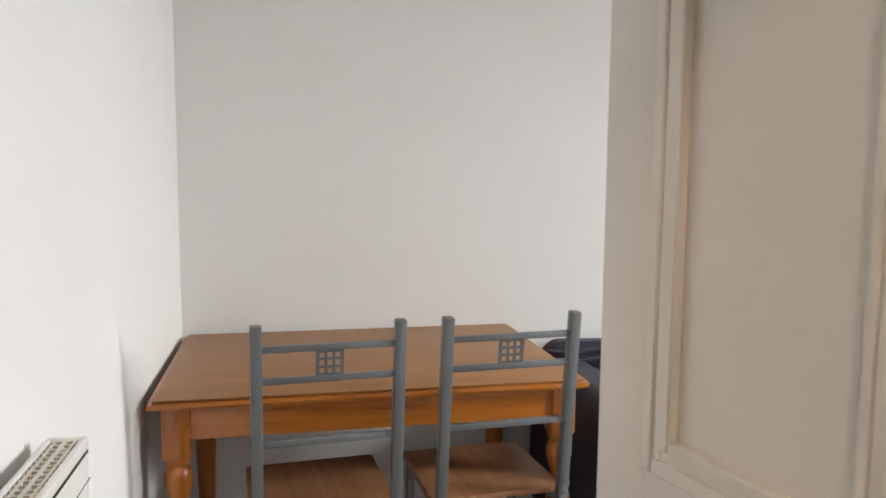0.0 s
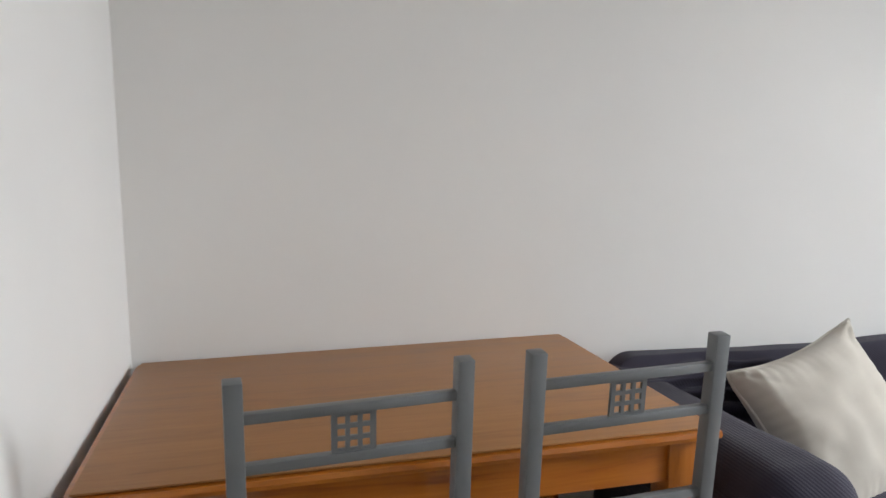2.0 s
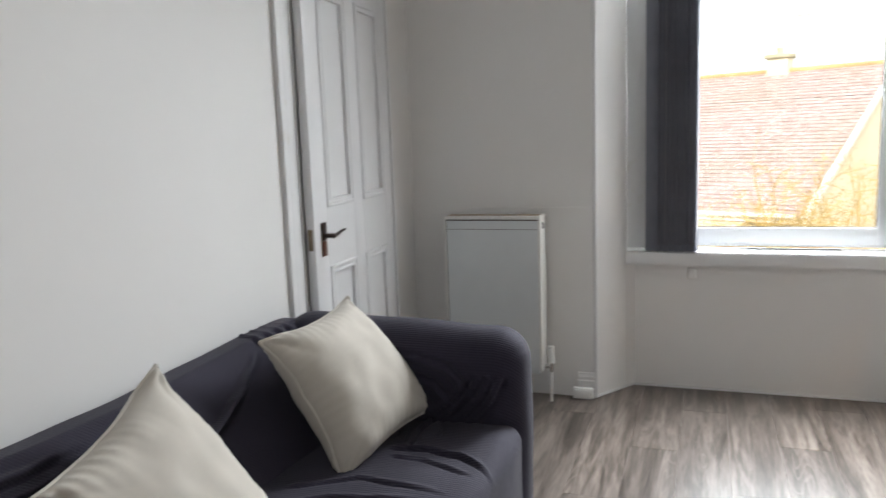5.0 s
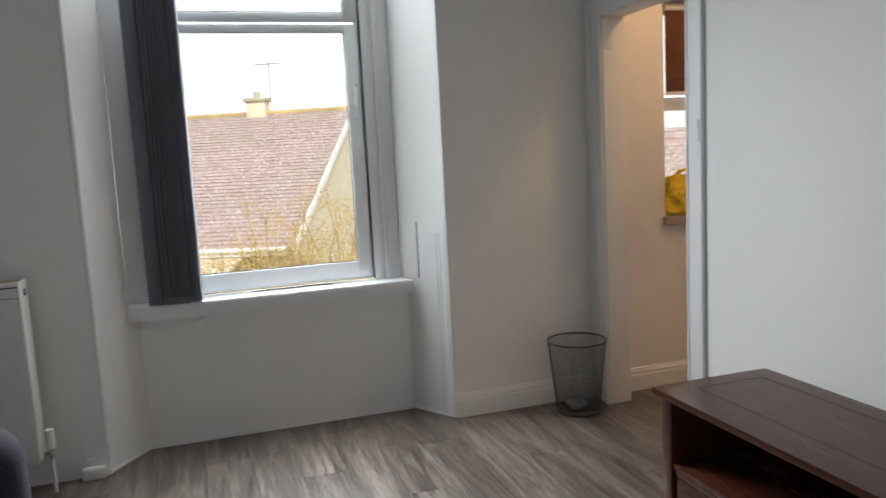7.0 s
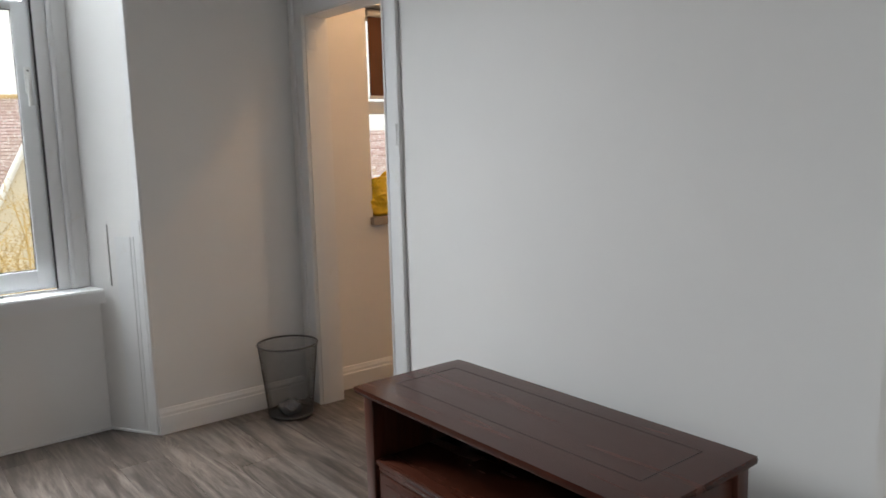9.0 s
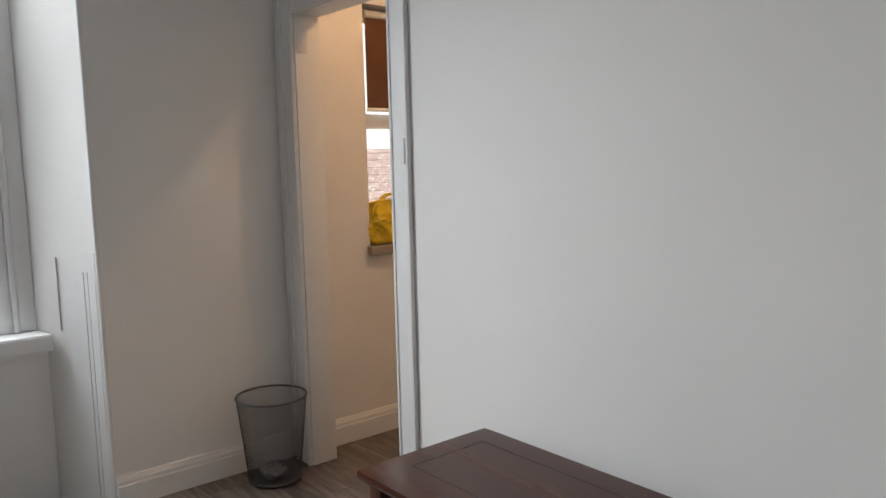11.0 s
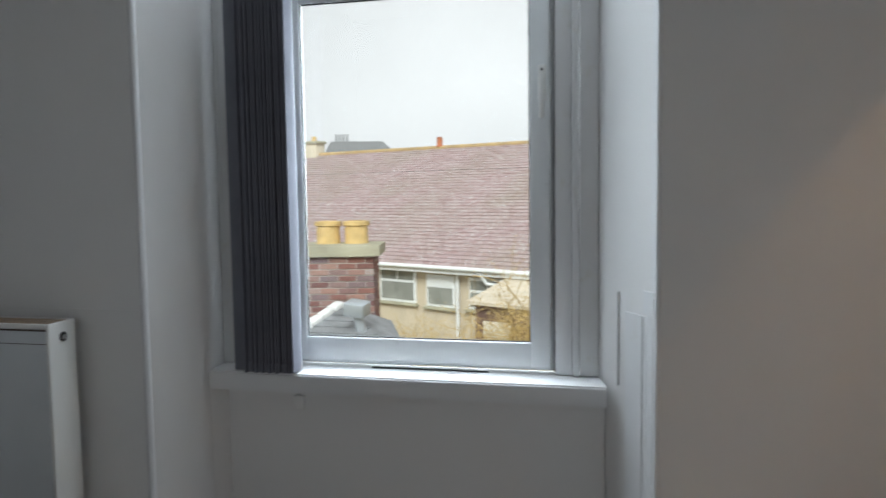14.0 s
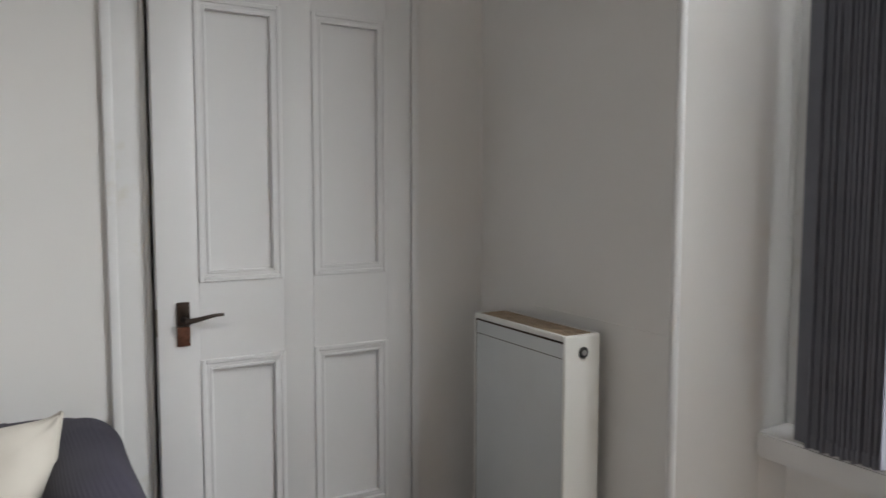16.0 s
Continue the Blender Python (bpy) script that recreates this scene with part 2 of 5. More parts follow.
def add_box(bm, lo, hi, bevel=0.0, seg=2):
    c = [(a + b) / 2 for a, b in zip(lo, hi)]
    s = [max(1e-4, abs(b - a)) for a, b in zip(lo, hi)]
    r = bmesh.ops.create_cube(bm, size=1.0, matrix=Matrix.LocRotScale(c, None, s))
    if bevel:
        es = {e for v in r["verts"] for e in v.link_edges}
        bmesh.ops.bevel(bm, geom=list(es), offset=min(bevel, min(s) * 0.45), segments=seg, affect='EDGES', profile=0.5)
    return bm


def box(lo, hi, bevel=0.0, seg=2):
    return add_box(bmesh.new(), lo, hi, bevel, seg)


def add_tube(bm, a, b, r, r2=None, seg=12, caps=True):
    a, b = Vector(a), Vector(b)
    d = b - a
    m = Matrix.Translation((a + b) / 2) @ d.to_track_quat("Z", "Y").to_matrix().to_4x4()
    bmesh.ops.create_cone(bm, cap_ends=caps, segments=seg, radius1=r, radius2=r if r2 is None else r2, depth=d.length, matrix=m)
    return bm


def add_bar(bm, a, b, w, d, bevel=0.002, up=(0, 1, 0)):
    """A square bar from a to b, w across and d along the given side."""
    a, b = Vector(a), Vector(b)
    z = (b - a).normalized()
    y = (Vector(up) - z * z.dot(Vector(up))).normalized()
    x = y.cross(z)
    m = Matrix((x, y, z)).transposed().to_4x4()
    m.translation = (a + b) / 2
    r = bmesh.ops.create_cube(bm, size=1.0, matrix=m @ Matrix.Diagonal((w, d, (b - a).length, 1)))
    if bevel:
        es = {e for v in r["verts"] for e in v.link_edges}
        bmesh.ops.bevel(bm, geom=list(es), offset=bevel, segments=2, affect='EDGES', profile=0.5)
    return bm


def lathe(profile, seg=28):
    """A turned shape round z from (radius, height) pairs."""
    bm = bmesh.new()
    rings = []
    for r, z in profile:
        rings.append([bm.verts.new((r * math.cos(2 * math.pi * i / seg), r * math.sin(2 * math.pi * i / seg), z)) for i in range(seg)])
    for p, q in zip(rings, rings[1:]):
        for i in range(seg):
            j = (i + 1) % seg
            bm.faces.new((p[i], p[j], q[j], q[i]))
    bm.faces.new(list(reversed(rings[0])))
    bm.faces.new(rings[-1])
    return bm


def prism(points, lo, hi, axis=2):
    """A prism on a polygon; axis is the one along which it is drawn out."""
    bm = bmesh.new()

    def at(p, h):
        q = list(p)
        q.insert(axis, h)
        return bm.verts.new(q)
    a = [at(p, lo) for p in points]
    b = [at(p, hi) for p in points]
    n = len(points)
    bm.faces.new(a)
    bm.faces.new(b)
    for i in range(n):
        j = (i + 1) % n
        bm.faces.new((a[i], a[j], b[j], b[i]))
    bmesh.ops.recalc_face_normals(bm, faces=bm.faces)
    return bm


def rounded(lo, hi, r, cell=0.03):
    """A soft block with rounded edges and an even grid, for padded things."""
    bm = bmesh.new()
    lo, hi = Vector(lo), Vector(hi)
    s = hi - lo
    done = {}

    def vert(p):
        k = tuple(round(c, 5) for c in p)
        if k not in done:
            inner = Vector([min(max(p[i], lo[i] + r), hi[i] - r) for i in range(3)])
            d = Vector(p) - inner
            q = inner + d.normalized() * r if d.length > 1e-6 else Vector(p)
            done[k] = bm.verts.new(q)
        return done[k]
    for ax in range(3):
        u, v = [i for i in range(3) if i != ax]
        nu, nv = max(2, round(s[u] / cell)), max(2, round(s[v] / cell))
        for side in (lo[ax], hi[ax]):
            for i in range(nu):
                for j in range(nv):
                    quad = []
                    for di, dj in ((0, 0), (1, 0), (1, 1), (0, 1)):
                        p = [0, 0, 0]
                        p[ax] = side
                        p[u] = lo[u] + s[u] * (i + di) / nu
                        p[v] = lo[v] + s[v] * (j + dj) / nv
                        quad.append(vert(p))
                    if len(set(quad)) == 4:
                        bm.faces.new(quad)
    bmesh.ops.recalc_face_normals(bm, faces=bm.faces)
    return bm


def smooth(bm, angle=40):
    for f in bm.faces:
        f.smooth = True
    for e in bm.edges:
        if len(e.link_faces) == 2 and e.calc_face_angle(0) > radians(angle):
            e.smooth = False


def mesh_of(name, bm, mat, soft=40):
    bm.normal_update()
    if soft:
        smooth(bm, soft)
    me = bpy.data.meshes.new(name)
    bm.to_mesh(me)
    bm.free()
    me.materials.append(mat)
    return me


def part(name, bm, mat, parent, label="", soft=40, m=None):
    ob = new(name, mesh_of(name, bm, mat, soft))
    ob.parent = parent
    if m is not None:
        ob.matrix_basis = m
    return tagged(ob, label)


def thing(name, label, category, m=None, group="", kind=""):
    ob = new(name)
    ob.empty_display_size = 0.05
    if m is not None:
        ob.matrix_basis = m
    return tagged(ob, label, category, group, kind)


def solo(name, bm, mat, label, category, kind="", group="", m=None, soft=40):
    ob = new(name, mesh_of(name, bm, mat, soft))
    if m is not None:
        ob.matrix_basis = m
    return tagged(ob, label, category, group, kind)


def structure(name, bm, mat, label, category="wall", soft=40):
    return solo(name, bm, mat, label, category, "structure", soft=soft)


# ---------------------------------------------------------------- the room's numbers
XW, XE = 0.015, 4.305          # inner faces of the west and east walls
YN, YS = 3.003, -0.375        # inner faces of the north and south walls
SKEW = pose(0, 3.003, 0, 0, 0, -0.5) @ pose(0, -3.003, 0)   # the north wall runs slightly out of square
YH = 0.25                     # the entrance wall, which stands forward of the south wall
TOP = 2.98                    # ceiling
WX = 4.606                     # inner face of the window frame
SY0, SY1 = 0.415, 2.045        # corners of the window bay at the wall face
BY0, BY1 = 0.573, 1.900         # the bay at the window
KX = 4.28                     # kitchen's east wall
DX0, DX1 = 3.45, 4.150        # kitchen doorway
DTOP = 1.975

# ---------------------------------------------------------------- structure
structure("subfloor", box((-1.5, -2.7, -0.12), (4.9, 3.3, -0.012)), DARK, "floor slab under the laminate boards", "floor")
structure("ceiling", box((-1.5, -2.7, TOP), (4.9, 3.3, TOP + 0.12)), CEIL, "plain white plaster ceiling", "ceiling")
structure("wall_west", box((XW - 0.15, YH - 0.15, 0), (XW, YN + 0.2, TOP)), WALL, "smooth white painted wall with a radiator on it")

# north wall, with the panelled door's opening
ND0, ND1, NDT = 3.184, 4.022, 2.03
bm = box((XW, YN, 0), (ND0, YN + 0.2, TOP))
add_box(bm, (ND1, YN, 0), (XE + 0.5, YN + 0.2, TOP))
add_box(bm, (ND0, YN, NDT), (ND1, YN + 0.2, TOP))
add_box(bm, (ND0 - 0.1, YN + 0.20, 0), (ND1 + 0.1, YN + 0.28, NDT + 0.1))
structure("wall_north", bm, WALL, "smooth white painted wall behind table and sofa").matrix_basis = SKEW

# south wall with the kitchen doorway
bm = box((1.12, YS - 0.11, 0), (DX0, YS, TOP))
add_box(bm, (DX1, YS - 0.11, 0), (XE + 0.3, YS, TOP))
add_box(bm, (DX0, YS - 0.11, DTOP), (DX1, YS, TOP))
structure("wall_south", bm, WALL, "smooth white painted wall behind the wooden media unit")

# entrance wall with the hall doorway, and the return to the south wall
EX0, EX1 = 0.05, 0.985
bm = box((XW, YH - 0.12, 0), (EX0, YH, TOP))
add_box(bm, (EX1, YH - 0.12, 0), (1.24, YH, TOP))
add_box(bm, (EX0, YH - 0.12, 2.0), (EX1, YH, TOP))
add_box(bm, (1.12, YS, 0), (1.24, YH - 0.12, TOP))
structure("wall_entrance", bm, WALL, "white painted wall round the hall doorway")
# the hall behind it
bm = box((-1.4, -2.6, 0), (-1.3, YH - 0.13, TOP))
add_box(bm, (-1.3, -2.6, 0), (1.12, -2.5, TOP))
add_box(bm, (1.0, -2.5, 0), (1.115, YH - 0.122, TOP))
add_box(bm, (-1.3, YH - 0.24, 0), (XW - 0.002, YH - 0.14, TOP))
structure("wall_hall", bm, WALL, "plain white walls that close the hall")

# east wall either side of the window bay, with splayed sides
bm = prism([(XE, SY0), (XE, YS - 0.11), (XE + 0.5, YS - 0.11), (XE + 0.5, BY0 + 0.02), (WX + 0.02, BY0 + 0.02), (4.545, BY0 - 0.015)], 0, TOP)
structure("wall_east_a", bm, WALL, "white painted wall beside the window bay")
bm = prism([(XE, SY1), (4.492, 1.922), (WX + 0.02, 1.930), (XE + 0.5, 1.930), (XE + 0.5, YN - 0.01), (XE, YN - 0.01)], 0, TOP)
structure("wall_east_b", bm, WALL, "white painted wall behind the tall radiator")
bm = box((4.546, BY0 - 0.01, 0), (XE + 0.5, BY1 - 0.02, 0.63))
add_box(bm, (WX - 0.02, BY0 + 0.02, 2.47), (XE + 0.5, BY1, TOP))
q = prism([(4.4925, 1.9215), (4.547, 1.8795), (4.62, 1.8795), (4.62, 1.9295)], 0, 0.633)
me = bpy.data.meshes.new("tmp")
q.to_mesh(me)
q.free()
bm.from_mesh(me)
bpy.data.meshes.remove(me)
structure("wall_window", bm, WALL, "white painted panel below the window sill")

# kitchen shell
bm = box((KX, -0.82, 0), (XE + 0.3, YS - 0.112, TOP))
add_box(bm, (KX, -2.6, 0), (XE + 0.3, -1.70, TOP))
add_box(bm, (KX, -1.70, 0), (XE + 0.3, -0.82, 0.89))
add_box(bm, (KX, -1.70, 2.08), (XE + 0.3, -0.82, TOP))
structure("wall_kitchen_east", bm, WALL, "plain white kitchen wall with a window, beyond the doorway")
structure("wall_kitchen_south", box((2.2, -2.7, 0), (KX, -2.6, TOP)), WALL, "plain white wall that closes the kitchen")
structure("wall_kitchen_west", box((2.1, -2.7, 0), (2.2, YS - 0.112, TOP)), WALL, "plain white side wall of the kitchen")

# doorway linings, architraves, skirting


def architrave(name, x0, x1, top, y, side, width, label, width2=0.0):
    """Moulded trim round a doorway in a wall that runs along x; side -1 stands proud towards lower y."""
    t = thing(name, label, "door trim", kind="structure")
    for nm, lo, hi in (("upright", x0 - width, x0), ("upright", x1, x1 + (width2 or width))):
        bm = box((lo, y, 0.0), (hi, y + side * 0.010, top + width), 0.003)
        inner, outer = (hi, lo) if nm == "upright" and hi == x0 else (lo, hi)
        s = 1 if outer > inner else -1
        add_box(bm, (outer - s * 0.026, y + side * 0.009, 0), (outer, y + side * 0.018, top + width), 0.004)
        add_box(bm, (inner + s * 0.004, y + side * 0.009, 0), (inner + s * 0.016, y + side * 0.015, top + 0.01), 0.003)
        part("upright", bm, WHITE, t)
    bm = box((x0, y, top), (x1, y + side * 0.0095, top + width), 0.003)
    add_box(bm, (x0 - width + 0.001, y + side * 0.0085, top + width - 0.026), (x1 + (width2 or width) - 0.001, y + side * 0.0175, top + width - 0.0005), 0.004)
    part("head", bm, WHITE, t)
    return t


architrave("architrave_kitchen", DX0 + 0.012, DX1 - 0.012, DTOP - 0.012, YS, 1, 0.110, "white painted moulded trim round the kitchen doorway")
t = thing("door_lining", "white painted timber lining of the kitchen doorway", "door frame", kind="structure")
part("jamb", box((DX1 - 0.016, YS - 0.125, 0), (DX1 - 0.001, YS - 0.002, DTOP), 0.002), WHITE, t)
part("jamb", box((DX0 + 0.001, YS - 0.125, 0), (DX0 + 0.016, YS - 0.002, DTOP), 0.002), WHITE, t)
part("head", box((DX0 + 0.016, YS - 0.125, DTOP - 0.016), (DX1 - 0.016, YS - 0.002, DTOP - 0.001), 0.002), WHITE, t)
part("hinge_recess", box((DX1 - 0.0175, YS - 0.06, 1.80), (DX1 - 0.0155, YS - 0.012, 1.90), 0.001), WHITE, t, "painted-over hinge leaf")
part("strike_plate", box((DX0 - 0.085, YS + 0.018, 1.33), (DX0 - 0.066, YS + 0.022, 1.42), 0.001), WHITE, t, "painted-over bolt keeper")

an = architrave("architrave_north", ND0, ND1, NDT, YN, -1, 0.115, "white painted moulded trim round the panelled door", 0.022)
an.matrix_basis = SKEW


def skirting(name, a, b, out, label):
    """A moulded skirting board from a to b in plan, standing out along the unit vector out."""
    prof = [(0, 0), (0.018, 0), (0.018, 0.085), (0.014, 0.090), (0.014, 0.104), (0.009, 0.112), (0.006, 0.122), (0, 0.125)]
    bm = bmesh.new()
    rows = []
    for p in (a, b):
        rows.append([bm.verts.new((p[0] + out[0] * d, p[1] + out[1] * d, z)) for d, z in prof])
    n = len(prof)
    for i in range(n):
        j = (i + 1) % n
        bm.faces.new((rows[0][i], rows[0][j], rows[1][j], rows[1][i]))
    bm.faces.new(rows[0])
    bm.faces.new(list(reversed(rows[1])))
    bmesh.ops.recalc_face_normals(bm, faces=bm.faces)
    return structure(name, bm, WHITE, label, "skirting", 25)


skirting("baseboard_east", (XE, SY0 - 0.005), (XE, YS + 0.02), (-1, 0), "white moulded skirting board with chipped paint")
skirting("baseboard_east_b", (XE, SY1 + 0.003), (XE, 2.13), (-1, 0), "short white moulded skirting board by the bay")
skirting("baseboard_kitchen", (KX, YS - 0.115), (KX, -2.6), (-1, 0), "white moulded skirting board in the kitchen")
skirting("baseboard_south", (1.12, YS), (DX0 - 0.095, YS), (0, 1), "white skirting board behind the media unit")
# thin sealant line along the foot of the bay
bm = bmesh.new()
for a, b in (((XE + 0.003, SY0 + 0.004), (4.541, BY0 - 0.012)), ((4.541, BY0 - 0.012), (4.541, BY1 - 0.012)), ((4.541, BY1 - 0.012), (XE + 0.003, SY1 - 0.004))):
    add_bar(bm, (*a, 0.003), (*b, 0.003), 0.010, 0.014, 0.001, (0, 0, 1))
structure("sealant_trim", bm, WHITE, "thin white sealant line along the floor edge", "trim")
# raised corner beads and shutter boards on the bay's sides
bm = bmesh.new()
add_tube(bm, (XE + 0.004, SY0 + 0.001, 0.0), (XE + 0.004, SY0 + 0.001, TOP), 0.009, seg=10)
add_tube(bm, (XE + 0.004, SY1 - 0.001, 0.0), (XE + 0.004, SY1 - 0.001, TOP), 0.012, seg=10)
structure("corner_bead_trim", bm, WHITE, "rounded painted corner beads of the window bay", "trim")
dirn = Vector((4.545 - XE, BY0 - 0.015 - SY0, 0)).normalized()
nrm = Vector((-dirn.y, dirn.x, 0))
bm = bmesh.new()
for s0, s1, z0, z1, th in ((0.012, 0.050, 0.0, 0.955, 0.005), (0.055, 0.165, 0.0, 0.945, 0.0035), (0.012, 0.062, 0.955, 1.02, 0.007), (0.012, 0.030, 1.02, TOP, 0.003)):
    a = Vector((XE, SY0, 0)) + dirn * s0
    b = Vector((XE, SY0, 0)) + dirn * s1
    pts = [(p.x, p.y) for p in (a - nrm * 0.004, b - nrm * 0.004, b + nrm * th, a + nrm * th)]
    q = prism(pts, z0, z1)
    me = bpy.data.meshes.new("tmp")
    q.to_mesh(me)
    q.free()
    bm.from_mesh(me)
    bpy.data.meshes.remove(me)
cracks = bmesh.new()
for s0, z0, z1 in ((0.072, 0.03, 0.945), (0.205, 0.71, 1.0), (0.016, 0.30, 0.44), (0.017, 0.46, 0.66), (0.016, 0.67, 0.92)):
    a = Vector((XE, SY0, 0)) + dirn * s0
    b = a + dirn * 0.0014
    pts = [(p.x, p.y) for p in (a - nrm * 0.004, b - nrm * 0.004, b + nrm * 0.0058, a + nrm * 0.0058)]
    q = prism(pts, z0, z1)
    me = bpy.data.meshes.new("tmp")
    q.to_mesh(me)
    q.free()
    cracks.from_mesh(me)
    bpy.data.meshes.remove(me)
structure("bay_crack_trim", cracks, JOINT, "dirty open joints between the overpainted bay boards", "trim")
structure("bay_board_trim", bm, WHITE, "overpainted boards on the splayed bay side", "trim")

# ---------------------------------------------------------------- panelled doors


def frame_ring(bm, x0, x1, z0, z1, w, y, h):
    """A moulded rectangular ring in a door's face, w wide and standing h out of the plane y towards lower y."""
    for k, (o, i, hh) in enumerate(((0.0, w * 0.42, h), (w * 0.42, w * 0.72, h * 0.35), (w * 0.72, w, h * 0.75))):
        for lo, hi in (((x0 + o, z0 + o), (x0 + i, z1 - o)), ((x1 - i, z0 + o), (x1 - o, z1 - o)),
                       ((x0 + i, z0 + o), (x1 - i, z0 + i)), ((x0 + i, z1 - i), (x1 - i, z1 - o))):
            add_box(bm, (lo[0], y - hh, lo[1]), (hi[0], y + 0.012, hi[1]), hh * 0.4, 1)


def panelled_door(t, x0, x1, z0, z1, y, mat, cols, rows, thick=0.036, ring=0.034):
    """A panel door in the plane y (front face, towards lower y): stiles and rails with sunk panels and mouldings, on both faces."""
    bm = bmesh.new()
    xs = [x0] + [v for c in cols for v in c] + [x1]
    for a, b in zip(xs[0::2], xs[1::2]):
        add_box(bm, (a, y, z0), (b, y + thick, z1), 0.002)
    zs = [z0] + [v for r in rows for v in r] + [z1]
    for c0, c1 in cols:
        for a, b in zip(zs[0::2], zs[1::2]):
            add_box(bm, (c0, y + 0.0004, a), (c1, y + thick - 0.0004, b))
    part("door_frame", bm, mat, t)
    for c0, c1 in cols:
        for r0, r1 in rows:
            bm = box((c0, y + 0.011, r0), (c1, y + thick - 0.011, r1))
            p = part("panel", bm, mat, t)
            bm = bmesh.new()
            frame_ring(bm, c0, c1, r0, r1, ring, y, 0.006)
            part("moulding", bm, mat, p)
            bm = bmesh.new()
            frame_ring(bm, c0, c1, r0, r1, ring, 0, 0.006)
            bmesh.ops.transform(bm, matrix=Matrix.Translation((0, y + thick, 0)) @ Matrix.Diagonal((1, -1, 1, 1)), verts=bm.verts)
            bmesh.ops.reverse_faces(bm, faces=bm.faces)
            part("moulding", bm, mat, p)


AJAR = pose(4.018, YN, 0, 0, 0, 2.8) @ pose(-4.018, -YN, 0)   # the door stands slightly ajar
door = thing("door_1", "white four-panel door, slightly ajar, with bronze lever handle", "door", SKEW @ AJAR, kind="structure")
DY = YN - 0.010
panelled_door(door, 3.190, 4.016, 0.006, NDT - 0.004, DY, DOORWHITE, [(3.308, 3.566), (3.664, 3.924)], [(0.262, 0.808), (1.038, 1.86)])
h = part("handle_plate", box((3.241, DY - 0.008, 0.915), (3.279, DY - 0.0005, 0.985), 0.003), BRONZE, door, "dark bronze lever plate")
part("lower_plate", box((3.241, DY - 0.0075, 0.855), (3.279, DY - 0.0005, 0.9135), 0.003), COPPER, h, "worn coppery end of the lever plate")
bm = add_tube(bmesh.new(), (3.260, DY - 0.006, 0.935), (3.260, DY - 0.045, 0.935), 0.009)
for k in range(10):
    a, b = k / 10, (k + 1) / 10
    add_tube(bm, (3.255 + 0.112 * a, DY - 0.044, 0.933 + 0.016 * math.sin(a * 2.2) * a), (3.255 + 0.112 * b, DY - 0.044, 0.933 + 0.016 * math.sin(b * 2.2) * b), 0.0085 * (1.05 - 0.55 * a), 0.0085 * (1.05 - 0.55 * b), 10)
part("lever", bm, BRONZE, h)
part("latch_face", box((3.1885, DY + 0.008, 0.885), (3.1925, DY + 0.028, 0.965), 0.001), BRASS, door, "brass latch face in the door's edge")

# entrance door, standing open into the room
leaf = thing("door_2", "open cream-white panelled door at the room entrance", "door", pose(1.008, YH + 0.006, 0, 0, 0, 102), kind="structure")
panelled_door(leaf, 0.0, 0.800, 0.008, 1.985, 0.0, CREAM, [(0.105, 0.320), (0.385, 0.706)], [(0.24, 0.78), (1.005, 1.85)], 0.040, 0.044)
for z in (0.25, 1.75):
    part("hinge", add_tube(bmesh.new(), (-0.006, 0.03, z), (-0.006, 0.03, z + 0.09), 0.006), BRASS, leaf)
bm = box((0.735, -0.008, 0.93), (0.775, -0.0005, 1.08), 0.003)
add_tube(bm, (0.755, -0.005, 1.03), (0.755, -0.045, 1.03), 0.009)
add_bar(bm, (0.762, -0.045, 1.03), (0.65, -0.045, 1.032), 0.016, 0.010, 0.004)
part("door_handle", bm, BRONZE, leaf)
t = thing("door_lining_entrance", "white painted lining of the hall doorway", "door frame", kind="structure")
part("jamb", box((EX0, YH - 0.125, 0), (EX0 + 0.02, YH + 0.004, 2.0), 0.002), WHITE, t)
part("jamb", box((EX1 - 0.02, YH - 0.125, 0), (EX1, YH - 0.002, 2.0), 0.002), WHITE, t)
part("head", box((EX0 + 0.02, YH - 0.125, 1.992), (EX1 - 0.02, YH - 0.002, 2.012), 0.002), WHITE, t)

# ---------------------------------------------------------------- window
win = thing("window_1", "white upvc window with a large lower pane and top light", "window", kind="structure")
WY0, WY1 = 0.728, 1.678
GY0, GY1 = 0.806, 1.600
WB, WT = 0.712, 2.46


def frame_bars(y0, y1, z0, z1, gy0, gy1, gz0, gz1, x, d, bev=0.006):
    bm = box((x, y0, z0), (x + d, gy0, z1), bev)
    add_box(bm, (x, gy1, z0), (x + d, y1, z1), bev)
    add_box(bm, (x + 0.0005, gy0 - 0.004, z0), (x + d - 0.0005, gy1 + 0.004, gz0), bev)
    add_box(bm, (x + 0.0005, gy0 - 0.004, gz1), (x + d - 0.0005, gy1 + 0.004, z1), bev)
    return bm


bm = frame_bars(WY0, WY1, WB, WT, WY0 + 0.03, WY1 - 0.03, WB + 0.025, WT - 0.03, WX + 0.012, 0.06)
fr = part("window_frame", bm, UPVC, win)
lower = part("casement", frame_bars(WY0 + 0.012, WY1 - 0.012, WB + 0.010, 2.0, GY0, GY1, 0.806, 1.962, WX, 0.032), UPVC, win)
part("gasket", frame_bars(GY0 - 0.004, GY1 + 0.004, 0.802, 1.966, GY0 + 0.004, GY1 - 0.004, 0.810, 1.958, WX + 0.008, 0.006, 0), RUBBER, lower, "black rubber gasket")
part("pane", box((WX + 0.02, GY0 - 0.002, 0.804), (WX + 0.024, GY1 + 0.002, 1.964)), GLASS, lower, "clear glass pane").visible_shadow = False
upper = part("top_light", frame_bars(WY0 + 0.012, WY1 - 0.012, 2.008, WT - 0.01, GY0, GY1, 2.056, WT - 0.07, WX, 0.032), UPVC, win)
